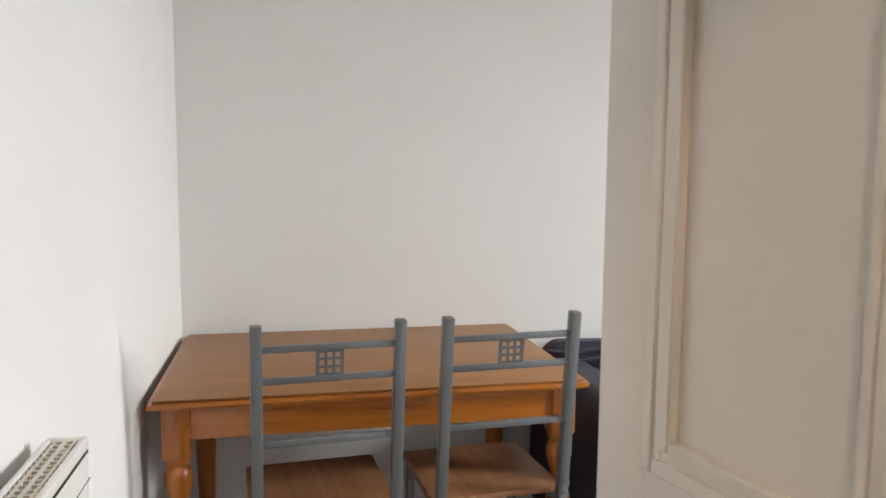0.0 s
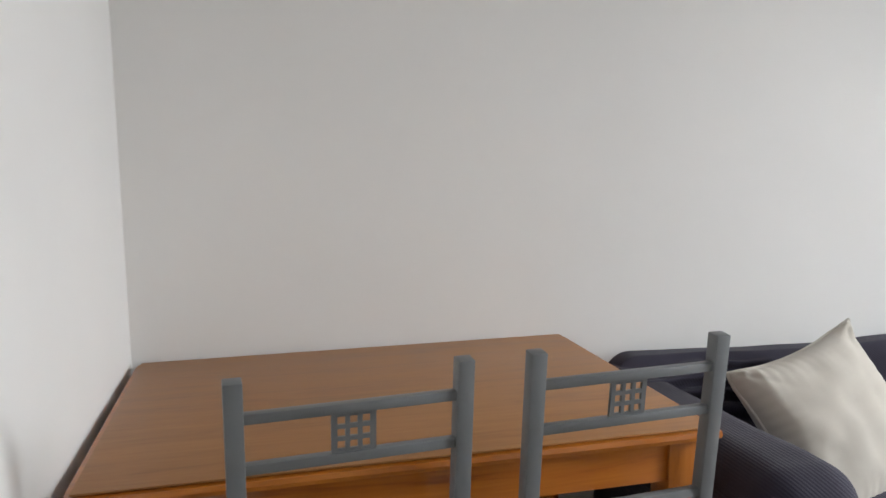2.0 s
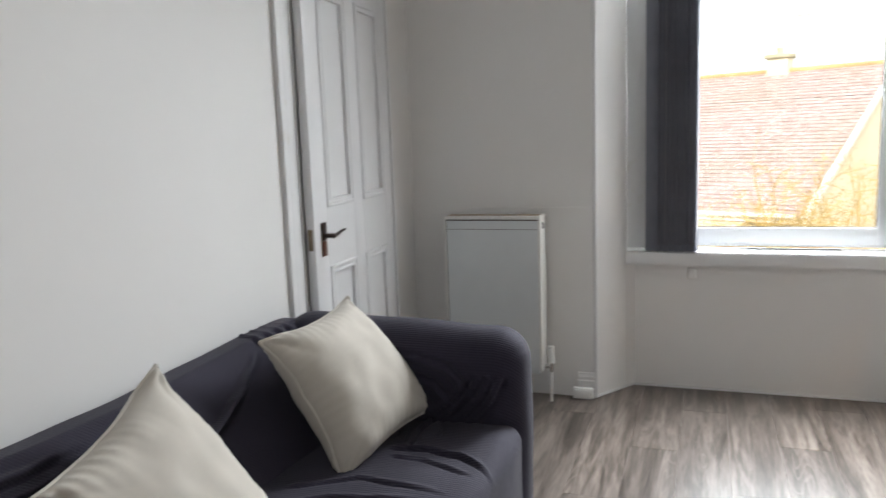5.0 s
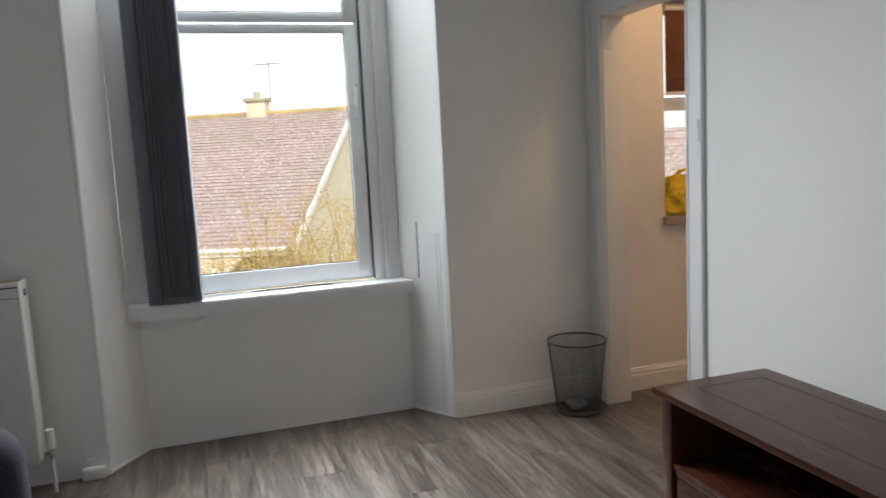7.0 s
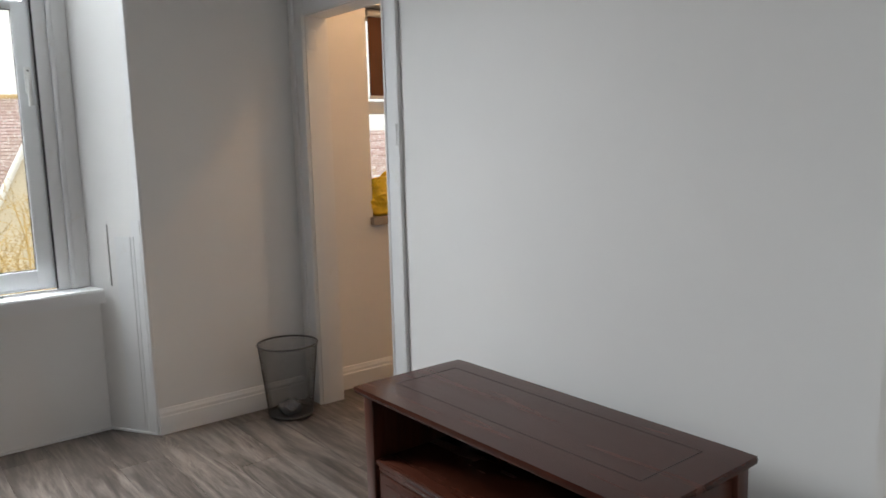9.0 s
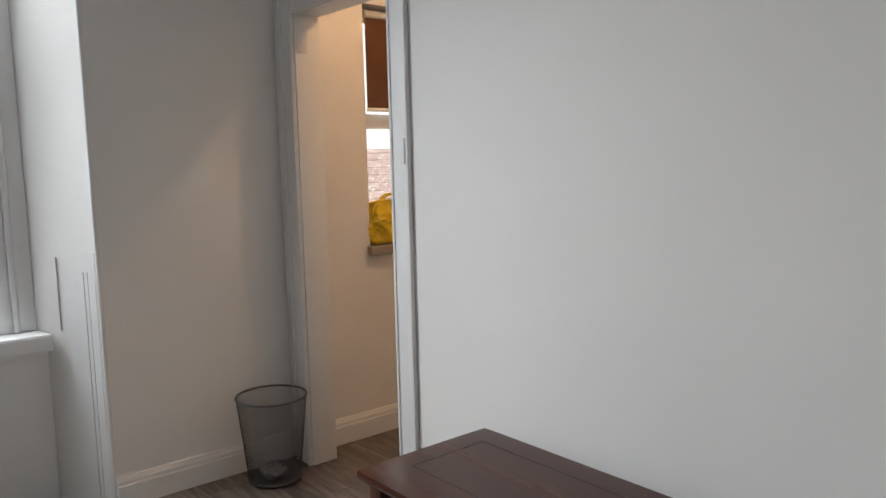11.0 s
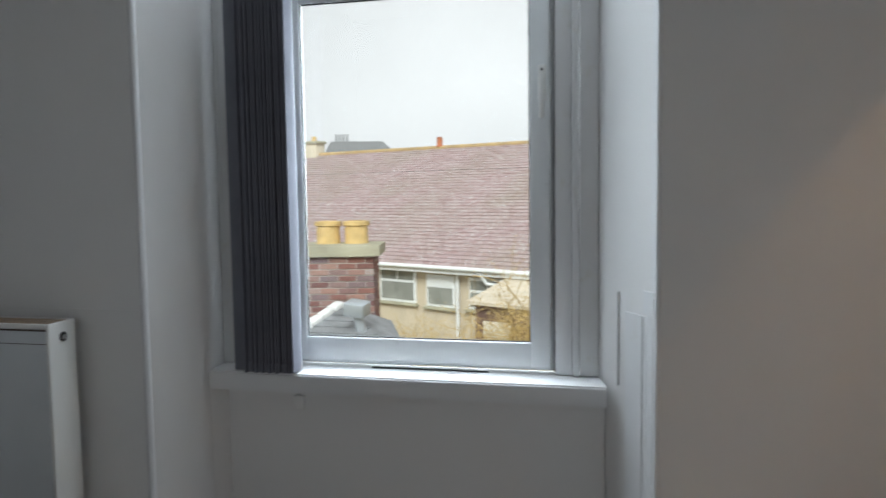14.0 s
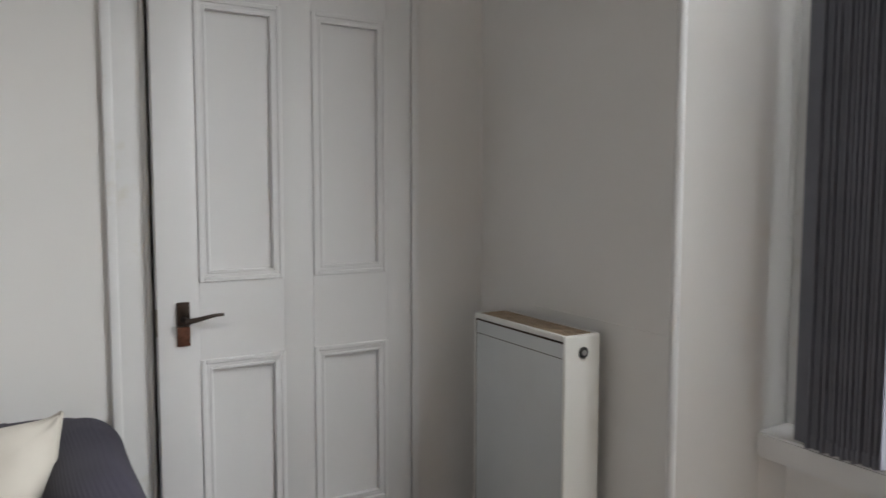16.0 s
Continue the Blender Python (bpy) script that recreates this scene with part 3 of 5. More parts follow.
part("gasket", frame_bars(GY0 - 0.004, GY1 + 0.004, 2.052, WT - 0.066, GY0 + 0.004, GY1 - 0.004, 2.060, WT - 0.074, WX + 0.008, 0.006, 0), RUBBER, upper, "black rubber gasket")
part("pane", box((WX + 0.02, GY0 - 0.002, 2.054), (WX + 0.024, GY1 + 0.002, WT - 0.068)), GLASS, upper, "clear glass pane").visible_shadow = False
bm = box((WX - 0.014, 0.752, 1.60), (WX + 0.002, 0.778, 1.715), 0.004)
hd = part("window_handle", bm, WPLASTIC, lower, "white lever handle")
part("lever", box((WX - 0.032, 0.757, 1.545), (WX - 0.013, 0.773, 1.68), 0.005), WPLASTIC, hd)
part("screw", add_tube(bmesh.new(), (WX - 0.0135, 0.765, 1.70), (WX - 0.0165, 0.765, 1.70), 0.004), DARK, hd)
# timber casing each side of the frame and the boards that close the bay
bm = box((WX - 0.006, BY0 + 0.012, WB - 0.01), (WX + 0.05, 0.645, WT + 0.06), 0.004)
add_box(bm, (WX - 0.022, 0.647, WB - 0.01), (WX + 0.05, 0.668, WT + 0.06), 0.006)
add_box(bm, (WX - 0.004, 0.670, WB - 0.01), (WX + 0.05, WY0 - 0.002, WT + 0.06), 0.004)
part("casing", bm, WHITE, win)
bm = box((WX - 0.006, 1.725, WB - 0.01), (WX + 0.05, 1.926, WT + 0.06), 0.004)
add_box(bm, (WX - 0.022, 1.70, WB - 0.01), (WX + 0.05, 1.723, WT + 0.06), 0.006)
add_box(bm, (WX - 0.004, WY1 + 0.002, WB - 0.01), (WX + 0.05, 1.698, WT + 0.06), 0.004)
part("casing", bm, WHITE, win)
for yg in (WY0 - 0.0045, WY1 + 0.0005):
    part("frame_gap", box((WX - 0.003, yg, WB), (WX + 0.02, yg + 0.004, WT)), RUBBER, win, "dark joint between frame and casing")
bm = prism([(4.478, BY0 - 0.018), (WX + 0.06, BY0 + 0.022), (WX + 0.06, 1.929), (4.494, 1.921), (4.478, 1.921)], 0.634, 0.700)
bmesh.ops.bevel(bm, geom=[e for e in bm.edges if all(v.co.x < 4.503 for v in e.verts)], offset=0.006, segments=2, affect='EDGES')
part("window_sill", bm, WHITE, win, "white painted timber sill")
# worn paint line under the frame
part("sill_gap", box((WX - 0.002, 0.95, 0.7005), (WX + 0.008, 1.36, 0.7045)), DARK, win, "dark gap under the frame")

# vertical blind drawn to one side
blind = thing("vertical_blind", "slate grey vertical blind stacked at the window side", "blind", pose(4.505, 1.69, 0))
rail = part("head_rail", box((-0.025, -1.10, 2.47), (0.025, 0.17, 2.51), 0.003), WPLASTIC, blind, "white head rail")
random.seed(4)
NS = 16
for i in range(NS):
    yy = 0.094 - 0.186 * i / (NS - 1) + random.uniform(-0.0025, 0.0025)
    ang = -82 if i == 0 else 5 + random.uniform(-3, 3)
    bm = bmesh.new()
    cols = 7
    w = 0.089
    z0 = 0.706 + random.uniform(-0.004, 0.004)
    front, back = [], []
    for k in range(cols):
        u = (k / (cols - 1) - 0.5)
        bulge = -0.012 * math.cos(u * math.pi)
        px, py = u * w, bulge
        hem = 0.0017 if k == 0 or k == cols - 1 else 0.0004
        front.append((px, py - hem))
        back.append((px, py + hem))
    ring = front + list(reversed(back))
    for p in [ring]:
        lo = [bm.verts.new((x, y, z0)) for x, y in p]
        hi = [bm.verts.new((x, y, 2.47)) for x, y in p]
        n = len(p)
        for a in range(n):
            b = (a + 1) % n
            bm.faces.new((lo[a], lo[b], hi[b], hi[a]))
        bm.faces.new(list(reversed(lo)))
        bm.faces.new(hi)
    bmesh.ops.recalc_face_normals(bm, faces=bm.faces)
    sl = part("slat", bm, BLIND, blind, m=pose(0, yy, 0, 0, 0, ang))
    part("weight", box((-0.042, -0.003, z0 - 0.001), (0.042, 0.006, z0 + 0.03), 0.001), BLIND, sl)
cord = thing("blind_cord", "thin white beaded blind cord hanging by the window", "cord", pose(4.50, 1.855, 0))
bm = bmesh.new()
add_tube(bm, (0, 0, 1.20), (0.0, 0.0, 2.50), 0.0012, seg=6)
add_tube(bm, (0, 0.012, 1.20), (0.0, 0.010, 2.50), 0.0012, seg=6)
add_tube(bm, (0, 0, 1.20), (0.0, 0.012, 1.20), 0.0012, seg=6)
part("cord_loop", bm, WPLASTIC, cord)
bm = bmesh.new()
for i in range(90):
    bmesh.ops.create_icosphere(bm, subdivisions=1, radius=0.0024, matrix=Matrix.Translation((0, 0, 1.2 + i * 0.0144)))
part("beads", bm, WPLASTIC, cord)

# ---------------------------------------------------------------- radiators




def radiator(name, length, height, depth, label, front, grille):
    """Stands with its back to local x = depth, face towards -x, from y = 0 to length."""
    t = thing(name, label, "radiator")
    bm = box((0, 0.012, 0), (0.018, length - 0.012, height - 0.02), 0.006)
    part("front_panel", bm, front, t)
    # dark strip just proud of the panel, drawn as the groove's shadow
    part("top_band", box((-0.0006, 0.013, height - 0.0655), (0.004, length - 0.013, height - 0.0635)), GAPSHADE, t, "dark strip for the groove's shadow across the front")
    part("edge_gap", box((0.001, length - 0.0150, 0.0), (0.006, length - 0.0115, height - 0.02)), GAPSHADE, t)
    part("edge_gap", box((0.001, 0.0115, height - 0.0235), (0.010, length - 0.0115, height - 0.0195)), GAPSHADE, t)
    part("back_panel", box((depth - 0.02, 0.012, 0), (depth - 0.004, length - 0.012, height - 0.02), 0.006), RADW, t)
    for y0 in (0.0, length - 0.014):
        e = part("end_cap", box((0.0, y0, 0.01), (depth, y0 + 0.014, height), 0.012, 3), RADW, t)
        s = -1 if y0 == 0 else 1
        yc = y0 if s < 0 else y0 + 0.014
        part("plug", add_tube(bmesh.new(), (depth * 0.5, yc - s * 0.004, height - 0.05), (depth * 0.5, yc + s * 0.003, height - 0.05), 0.016, seg=20), DARK, e, "dark vent hole with a bleed plug")
        part("plug_core", add_tube(bmesh.new(), (depth * 0.5, yc, height - 0.05), (depth * 0.5, yc + s * 0.006, height - 0.05), 0.008, seg=12), CHROME, e)
    bm = bmesh.new()
    for x0, x1 in ((0.0, 0.012), (depth - 0.010, depth)):
        part("grille_edge", box((x0, 0.013, height - 0.018), (x1, length - 0.013, height - 0.0005), 0.003), RADW, t)
    for x0, x1 in ((depth * 0.5 - 0.003, depth * 0.5 + 0.003), (depth * 0.27 - 0.002, depth * 0.27 + 0.002), (depth * 0.73 - 0.002, depth * 0.73 + 0.002)):
        add_box(bm, (x0, 0.013, height - 0.018), (x1, length - 0.013, height - 0.002))
    n = int(length / 0.0165)
    for i in range(n):
        y = 0.018 + (length - 0.036) * i / (n - 1)
        add_box(bm, (0.0125, y - 0.0025, height - 0.0175), (depth - 0.0105, y + 0.0025, height - 0.0025))
    part("top_grille", bm, grille, t, "dusty slotted top grille")
    # dark sheet below the bars, coloured as the shade inside
    part("grille_shadow", box((0.010, 0.016, height - 0.024), (depth - 0.010, length - 0.016, height - 0.0185)), GAPSHADE, t, "dark dusty sheet for the shade under the grille")
    part("fins", box((0.02, 0.03, 0.03), (depth - 0.022, length - 0.03, height - 0.06)), DARK, t, "dark inside fins")
    return t


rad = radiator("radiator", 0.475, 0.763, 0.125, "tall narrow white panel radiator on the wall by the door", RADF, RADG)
rad.matrix_basis = pose(4.142, 2.274, 0.15)
part("bracket", box((0.1255, 0.10, 0.55), (0.163, 0.13, 0.60)), RADW, rad)
part("bracket", box((0.1255, 0.36, 0.55), (0.163, 0.39, 0.60)), RADW, rad)
v = part("valve", add_tube(bmesh.new(), (0.06, -0.030, 0.045), (0.06, -0.030, 0.125), 0.019, 0.016, 16), WPLASTIC, rad, "white thermostatic valve")
part("valve_body", add_tube(bmesh.new(), (0.06, -0.030, 0.0), (0.06, -0.030, 0.046), 0.011, seg=14), CHROME, v, "chrome valve body")
part("valve_elbow", add_tube(bmesh.new(), (0.06, -0.032, 0.025), (0.06, 0.012, 0.025), 0.010, seg=12), CHROME, v)
part("pipe", add_tube(bmesh.new(), (0.06, -0.030, -0.15), (0.06, -0.030, 0.002), 0.0075, seg=12), WPLASTIC, v, "white painted pipe")
bm = box((XE - 0.002, 2.0 + 0.06, 0.934), (XE + 0.002, 2.66, 0.938), 0.001)
structure("wall_ridge_trim", bm, WALL, "thin plaster ridge on the wall above the radiator", "trim")

rad2 = radiator("radiator", 0.80, 0.62, 0.062, "cream white panel radiator with a slotted top on the wall", RADW, RADC)
rad2.matrix_basis = pose(0.102, 1.355, 0.322, 0, 0, 180)
part("bracket", box((0.0625, 0.15, 0.45), (0.0915, 0.18, 0.50)), RADW, rad2)
part("bracket", box((0.0625, 0.60, 0.45), (0.0915, 0.63, 0.50)), RADW, rad2)

# small boxes and cable by the bay
t = thing("junction_box", "small white box on the skirting by the pipe", "junction box", pose(4.272, 2.085, 0))
part("body", box((-0.012, -0.03, 0.001), (0.014, 0.065, 0.055), 0.004), WPLASTIC, t)
part("lid", box((-0.015, -0.022, 0.008), (-0.011, 0.057, 0.048), 0.002), WPLASTIC, t)
t = thing("cable_clip", "small white cable box under the window sill", "cable clip", pose(4.546, 1.61, 0.585))
part("body", box((-0.010, -0.02, -0.025), (0.002, 0.02, 0.022), 0.003), WPLASTIC, t)
bm = bmesh.new()
pts = [(-0.008, 0.0, 0.02), (-0.02, 0.0, 0.044), (-0.026, 0.03, 0.049), (-0.028, 0.10, 0.046), (-0.028, 0.2, 0.050), (-0.02, 0.26, 0.046)]
for a, b in zip(pts, pts[1:]):
    add_tube(bm, a, b, 0.0022, seg=6)
part("cable", bm, WPLASTIC, t)

# ---------------------------------------------------------------- dining table
tb = thing("dining_table", "orange pine dining table with turned legs against the wall", "table", pose(0.036, 2.138, 0, 0, 0, 0.4))
TW, TD = 1.232, 0.840
bm = rounded((0, 0, 0.722), (TW, TD, 0.7465), 0.0122, 0.05)
part("table_edge", bm, PINE, tb, "glossy orange rounded edge band")
part("tabletop", box((0.016, 0.014, 0.7455), (TW - 0.016, TD - 0.014, 0.7500), 0.001), PINE_TOP, tb, "matt brown wood-grain top with scratches")
for lo, hi in (((0.10, 0.040, 0.632), (TW - 0.10, 0.060, 0.722)), ((0.10, TD - 0.06, 0.632), (TW - 0.10, TD - 0.04, 0.722)),
               ((0.044, 0.10, 0.632), (0.062, TD - 0.10, 0.722)), ((TW - 0.062, 0.10, 0.632), (TW - 0.044, TD - 0.10, 0.722))):
    part("apron", box(lo, hi, 0.002), PINE, tb)
LEG = [(0.020, 0.0), (0.024, 0.01), (0.027, 0.05), (0.030, 0.16), (0.034, 0.30), (0.037, 0.37), (0.030, 0.40), (0.034, 0.415), (0.034, 0.425),
       (0.026, 0.435), (0.023, 0.45), (0.030, 0.475), (0.0375, 0.505), (0.0385, 0.525), (0.033, 0.545), (0.024, 0.556), (0.033, 0.562), (0.036, 0.570), (0.034, 0.578), (0.026, 0.582)]
for x in (0.070, TW - 0.070):
    for y in (0.068, TD - 0.068):
        bm = lathe(LEG)
        bmesh.ops.translate(bm, vec=(x, y, 0), verts=bm.verts)
        add_box(bm, (x - 0.036, y - 0.036, 0.580), (x + 0.036, y + 0.036, 0.7215), 0.003)
        part("leg", bm, PINE_LEG, tb)

# ---------------------------------------------------------------- dining chairs


def dining_chair(m, label):
    """Steel chair; the back stands on local y = 0 and the seat reaches to y = 0.40."""
    c = thing("dining_chair", label, "chair", m, "chairs at the table")
    W = 0.356
    rake = 0.055
    def back(z):
        return 0.030 - rake * max(0.0, z - 0.45) / 0.51
    for s in (-1, 1):
        x = s * W / 2
        bm = add_bar(bmesh.new(), (x, back(0.45), 0.44), (x, back(0.980), 0.980), 0.028, 0.028, 0.002)
        part("back_post", bm, STEEL, c)
        bm = add_bar(bmesh.new(), (x, back(0.45), 0.475), (x, -0.012, 0.0), 0.024, 0.024, 0.003)
        part("back_leg", bm, STEEL, c)
        bm = add_tube(bmesh.new(), (x, back(0.45) - 0.004, 0.455), (x, back(0.475) - 0.003, 0.492), 0.018, 0.012, 12)
        part("post_collar", bm, STEEL, c)
        bm = add_bar(bmesh.new(), (x * 0.98, 0.395, 0.44), (x * 0.98, 0.41, 0.0), 0.024, 0.024, 0.003)
        part("front_leg", bm, STEEL, c)
        part("side_rail", add_bar(bmesh.new(), (x * 0.98, 0.03, 0.425), (x * 0.98, 0.395, 0.425), 0.018, 0.024, 0.002, (0, 0, 1)), STEEL, c)
    for z in (0.920, 0.839, 0.674):
        bm = add_bar(bmesh.new(), (-W / 2 + 0.013, back(z), z), (W / 2 - 0.013, back(z), z), 0.018, 0.016, 0.0015, (0, 0, 1))
        part("back_rail", bm, STEEL, c)
    # square plate with three by three square holes
    P, H = 0.070, 0.072
    bm = bmesh.new()
    zc = 0.879
    y = back(zc)
    cuts = [-0.5, -0.37, -0.19, -0.09, 0.09, 0.19, 0.37, 0.5]
    net = [[bm.verts.new((u * P, y + 0.003 - 0.107 * w * H, zc + w * H)) for w in cuts] for u in cuts]
    faces = [bm.faces.new((net[i][j], net[i + 1][j], net[i + 1][j + 1], net[i][j + 1])) for i in range(7) for j in range(7) if not (i % 2 and j % 2)]
    out = bmesh.ops.extrude_face_region(bm, geom=faces)["geom"]
    bmesh.ops.translate(bm, vec=(0, -0.006, 0), verts=[g for g in out if isinstance(g, bmesh.types.BMVert)])
    bmesh.ops.recalc_face_normals(bm, faces=bm.faces)
    part("pierced_plate", bm, STEEL, c, "square plate pierced with nine small square holes")
    part("front_rail", add_bar(bmesh.new(), (-W / 2, 0.395, 0.425), (W / 2, 0.395, 0.425), 0.018, 0.024, 0.002, (0, 0, 1)), STEEL, c)
    bm = rounded((-0.195, 0.052, 0.438), (0.195, 0.432, 0.458), 0.008, 0.04)
    part("seat", bm, SEATWOOD, c, "flat brown wooden seat board")
    for s in (-1, 1):
        part("foot", box((s * W / 2 * 0.98 - 0.014, 0.396, -0.0005), (s * W / 2 * 0.98 + 0.014, 0.424, 0.02), 0.003), RUBBER, c)
    return c


dining_chair(pose(0.502, 1.998, 0, 0, 0, 5), "grey steel dining chair with brown seat, pushed to the table")
dining_chair(pose(0.982, 2.036, 0, 0, 0, 4.5), "grey steel dining chair with brown seat, beside the sofa")

# ---------------------------------------------------------------- sofa
LARM, LLIFT = 0.648, -0.012
sofa = thing("sofa", "charcoal stretch-covered two-seat sofa with loose creased cover", "sofa")


def fan(q, centre, axes, freq, seed):
    """A sharpened wave that fans out from a point, for creases of a loose cover."""
    d = q - Vector(centre)
    u, v = d.dot(Vector(axes[0])), d.dot(Vector(axes[1]))
    r = math.hypot(u, v) + 1e-5
    a = math.atan2(v, u) + 0.16 * noise.noise(q * 2.6 + Vector((seed, 0, 0)))
    s = math.sin(a * freq + seed)
    return (max(0.0, s) ** 1.7 - 0.25), r


def crease(bm, rules, sag=0.008, seed=0.0):
    """rules: (centre, axes, freq, height, inner, outer) of each fan of creases."""
    bm.normal_update()
    moved = []
    for v in bm.verts:
        q = v.co
        h = sag * noise.noise(q * 4 + Vector((seed, seed, 0)))
        for k, (centre, axes, freq, amp, inner, outer) in enumerate(rules):
            w, r = fan(q, centre, axes, freq, seed + k)
            m = min(1.0, max(0.0, (r - inner * 0.3) / (inner + 1e-4))) * max(0.0, 1 - r / outer)
            m *= max(0.15, 0.65 + 1.1 * noise.noise(q * 3.3 + Vector((0, seed + 4 * k, 2))))
            h += amp * w * m * max(0.0, min(1.0, (2.95 - q.y) / 0.10)) * (1.0 if k == 2 else max(0.0, min(1.0, (0.69 - q.z) / 0.06)))
        moved.append((v, q + v.normal * h))
    for v, co in moved:
        v.co = co


def folds(bm, lines, flat, facing, wobble=0.014, seed=0.0):
    """Presses folds into a cover. lines: (corner points in the plane flat, width, depth); flat picks two of x, y, z; facing tells which normals take them."""
    bm.normal_update()
    i0, i1 = flat
    moved = []
    for v in bm.verts:
        if v.normal.dot(facing) < 0.25:
            continue
        p, q = v.co[i0], v.co[i1]
        bend = wobble * noise.noise(v.co * 4.2 + Vector((seed, 0, 0))) + 0.35 * wobble * noise.noise(v.co * 13)
        h = 0.0
        for pts, width, depth in lines:
            total = len(pts) - 1
            best, side, run = 9.0, 0.0, 0.0
            for k in range(total):
                (ax, ay), (bx, by) = pts[k], pts[k + 1]
                dx, dy = bx - ax, by - ay
                ll = dx * dx + dy * dy
                f = max(0.0, min(1.0, ((p - ax) * dx + (q - ay) * dy) / ll))
                ex, ey = p - ax - dx * f, q - ay - dy * f
                d = math.hypot(ex, ey)
                if d < best:
                    best, run = d, (k + f) / total
                    side = d if dx * ey - dy * ex > 0 else -d
            if best > width * 6:
                continue
            d = (side + bend) / width
            taper = max(0.0, min(1.0, run / 0.10, (1 - run) / 0.24))
            h += depth * taper * (0.75 * math.exp(-(d - 1.7) ** 2 * 0.8) - math.exp(-d * d * 1.6))
        if h:
            moved.append((v, v.co + v.normal * h))
    for v, co in moved:
        v.co = co


SX0, SX1 = 1.325, 3.085
SYF, SYB = 2.075, 2.955
bm = rounded((SX0 + 0.05, 2.60, 0.05), (SX1 - 0.05, SYB, 0.680), 0.085, 0.0068)
for v in bm.verts:
    k = max(0.0, v.co.z - 0.30)
    v.co.y += k * 0.68 * max(0.0, min(1.0, (SYB - v.co.y) / (SYB - 2.60)))
    v.co.z += 0.010 * math.sin(v.co.x * 5.1) + 0.004 * math.exp(-((v.co.x - 2.90) / 0.07) ** 2) * max(0.0, v.co.z - 0.5) / 0.2
crease(bm, [((2.98, 2.80, 0.66), ((-1, 0, 0), (0, 0.3, 0.95)), 14, -0.014, 0.05, 0.42)], 0.012, 2.0)
FRONT, UPWARD, INWARD = Vector((0, -1, 0.4)), Vector((0, 0, 1)), Vector((-1, 0, 0.3))
lines = []
for k in range(8):      # long pleats pulled from the table-end arm
    z0, z1 = 0.630 - 0.027 * k, 0.640 - 0.043 * k
    lines.append(([(1.30, z0), (1.60, 0.5 * (z0 + z1) + 0.010), (1.95 + 0.05 * (k % 3), z1)], 0.0066 + 0.0012 * (k % 2), 0.020 + 0.005 * (k % 3)))
for k in range(6):      # slack between the cushions
    lines.append(([(2.04 + 0.05 * k, 0.44 + 0.012 * k), (2.24 + 0.05 * k, 0.50 + 0.018 * k), (2.50 + 0.03 * k, 0.59 + 0.012 * k)], 0.0075, 0.010 + 0.007 * (k % 2)))
for k in range(4):      # bunched corner by the far arm
    lines.append(([(2.66 + 0.06 * k, 0.690), (2.72 + 0.05 * k, 0.62), (2.74 + 0.04 * k, 0.54)], 0.009, 0.012))
folds(bm, lines, (0, 2), FRONT, 0.016, 2.0)
part("backrest", bm, SOFA, sofa, "creased charcoal cover over the backrest", 179)
for x0, x1, sd, cx, top, lift, r0 in ((SX0, SX0 + 0.25, 5.0, SX0 + 0.25, LARM, LLIFT, 0.092), (SX1 - 0.22, SX1, 9.0, SX1 - 0.22, 0.690, 0.014, 0.106)):
    bm = rounded((x0, SYF - 0.01, 0.03), (x1, SYB - 0.02, top), r0, 0.0090)
    for v in bm.verts:
        if v.co.z > 0.3:
            v.co.z += lift * max(0.0, min(1.0, (v.co.y - 2.25) / 0.5)) * (v.co.z - 0.3) / 0.3
    crease(bm, [], 0.008, sd)
    if x0 > 2:
        arcs = []
        for r in (0.10, 0.145, 0.20, 0.265):
            arcs.append(([(2.50 + r * 1.3 * math.cos(a), 0.36 + r * math.sin(a)) for a in [radians(d) for d in (20, 55, 90, 125, 165)]], 0.0075, 0.016))
        for k in range(4):
            arcs.append(([(2.12 + 0.035 * k, 0.56), (2.16 + 0.04 * k, 0.47), (2.24 + 0.05 * k, 0.38)], 0.0075, 0.014))
        folds(bm, arcs, (1, 2), INWARD, 0.014, sd)
    part("arm", bm, SOFA, sofa, "smooth stretched cover over the arm", 179)
bm = rounded((SX0 + 0.18, SYF, 0.06), (SX1 - 0.15, 2.80, 0.400), 0.06, 0.0068)
for v in bm.verts:
    if v.co.z > 0.25:
        v.co.z -= 0.030 * max(0.0, (v.co.y - 2.2)) / 0.6
crease(bm, [], 0.014, 13.0)
lines = [([(2.64, 2.42), (2.66, 2.30), (2.62, 2.20), (2.54, 2.08)], 0.0081, 0.0158),
         ([(2.60, 2.40), (2.58, 2.28), (2.50, 2.12)], 0.0060, 0.0097),
         ([(2.66, 2.36), (2.80, 2.38), (2.95, 2.33)], 0.0056, 0.0145),
         ([(2.72, 2.43), (2.84, 2.47), (2.94, 2.44)], 0.0053, 0.0122),
         ([(2.76, 2.30), (2.86, 2.33), (2.94, 2.28)], 0.0044, 0.0085),
         ([(2.88, 2.42), (2.92, 2.28), (2.93, 2.10)], 0.0060, 0.0122),
         ([(2.80, 2.50), (2.90, 2.54), (2.96, 2.50)], 0.0048, 0.0085),
         ([(2.20, 2.62), (2.32, 2.45), (2.36, 2.20)], 0.0088, 0.0097),
         ([(2.36, 2.60), (2.44, 2.42), (2.40, 2.15)], 0.0072, 0.0085),
         ([(1.66, 2.45), (1.78, 2.32), (1.80, 2.12)], 0.0081, 0.0085)]
folds(bm, lines, (0, 1), UPWARD, 0.018, 13.0)
part("seat", bm, SOFA, sofa, "creased charcoal cover over the seat", 179)
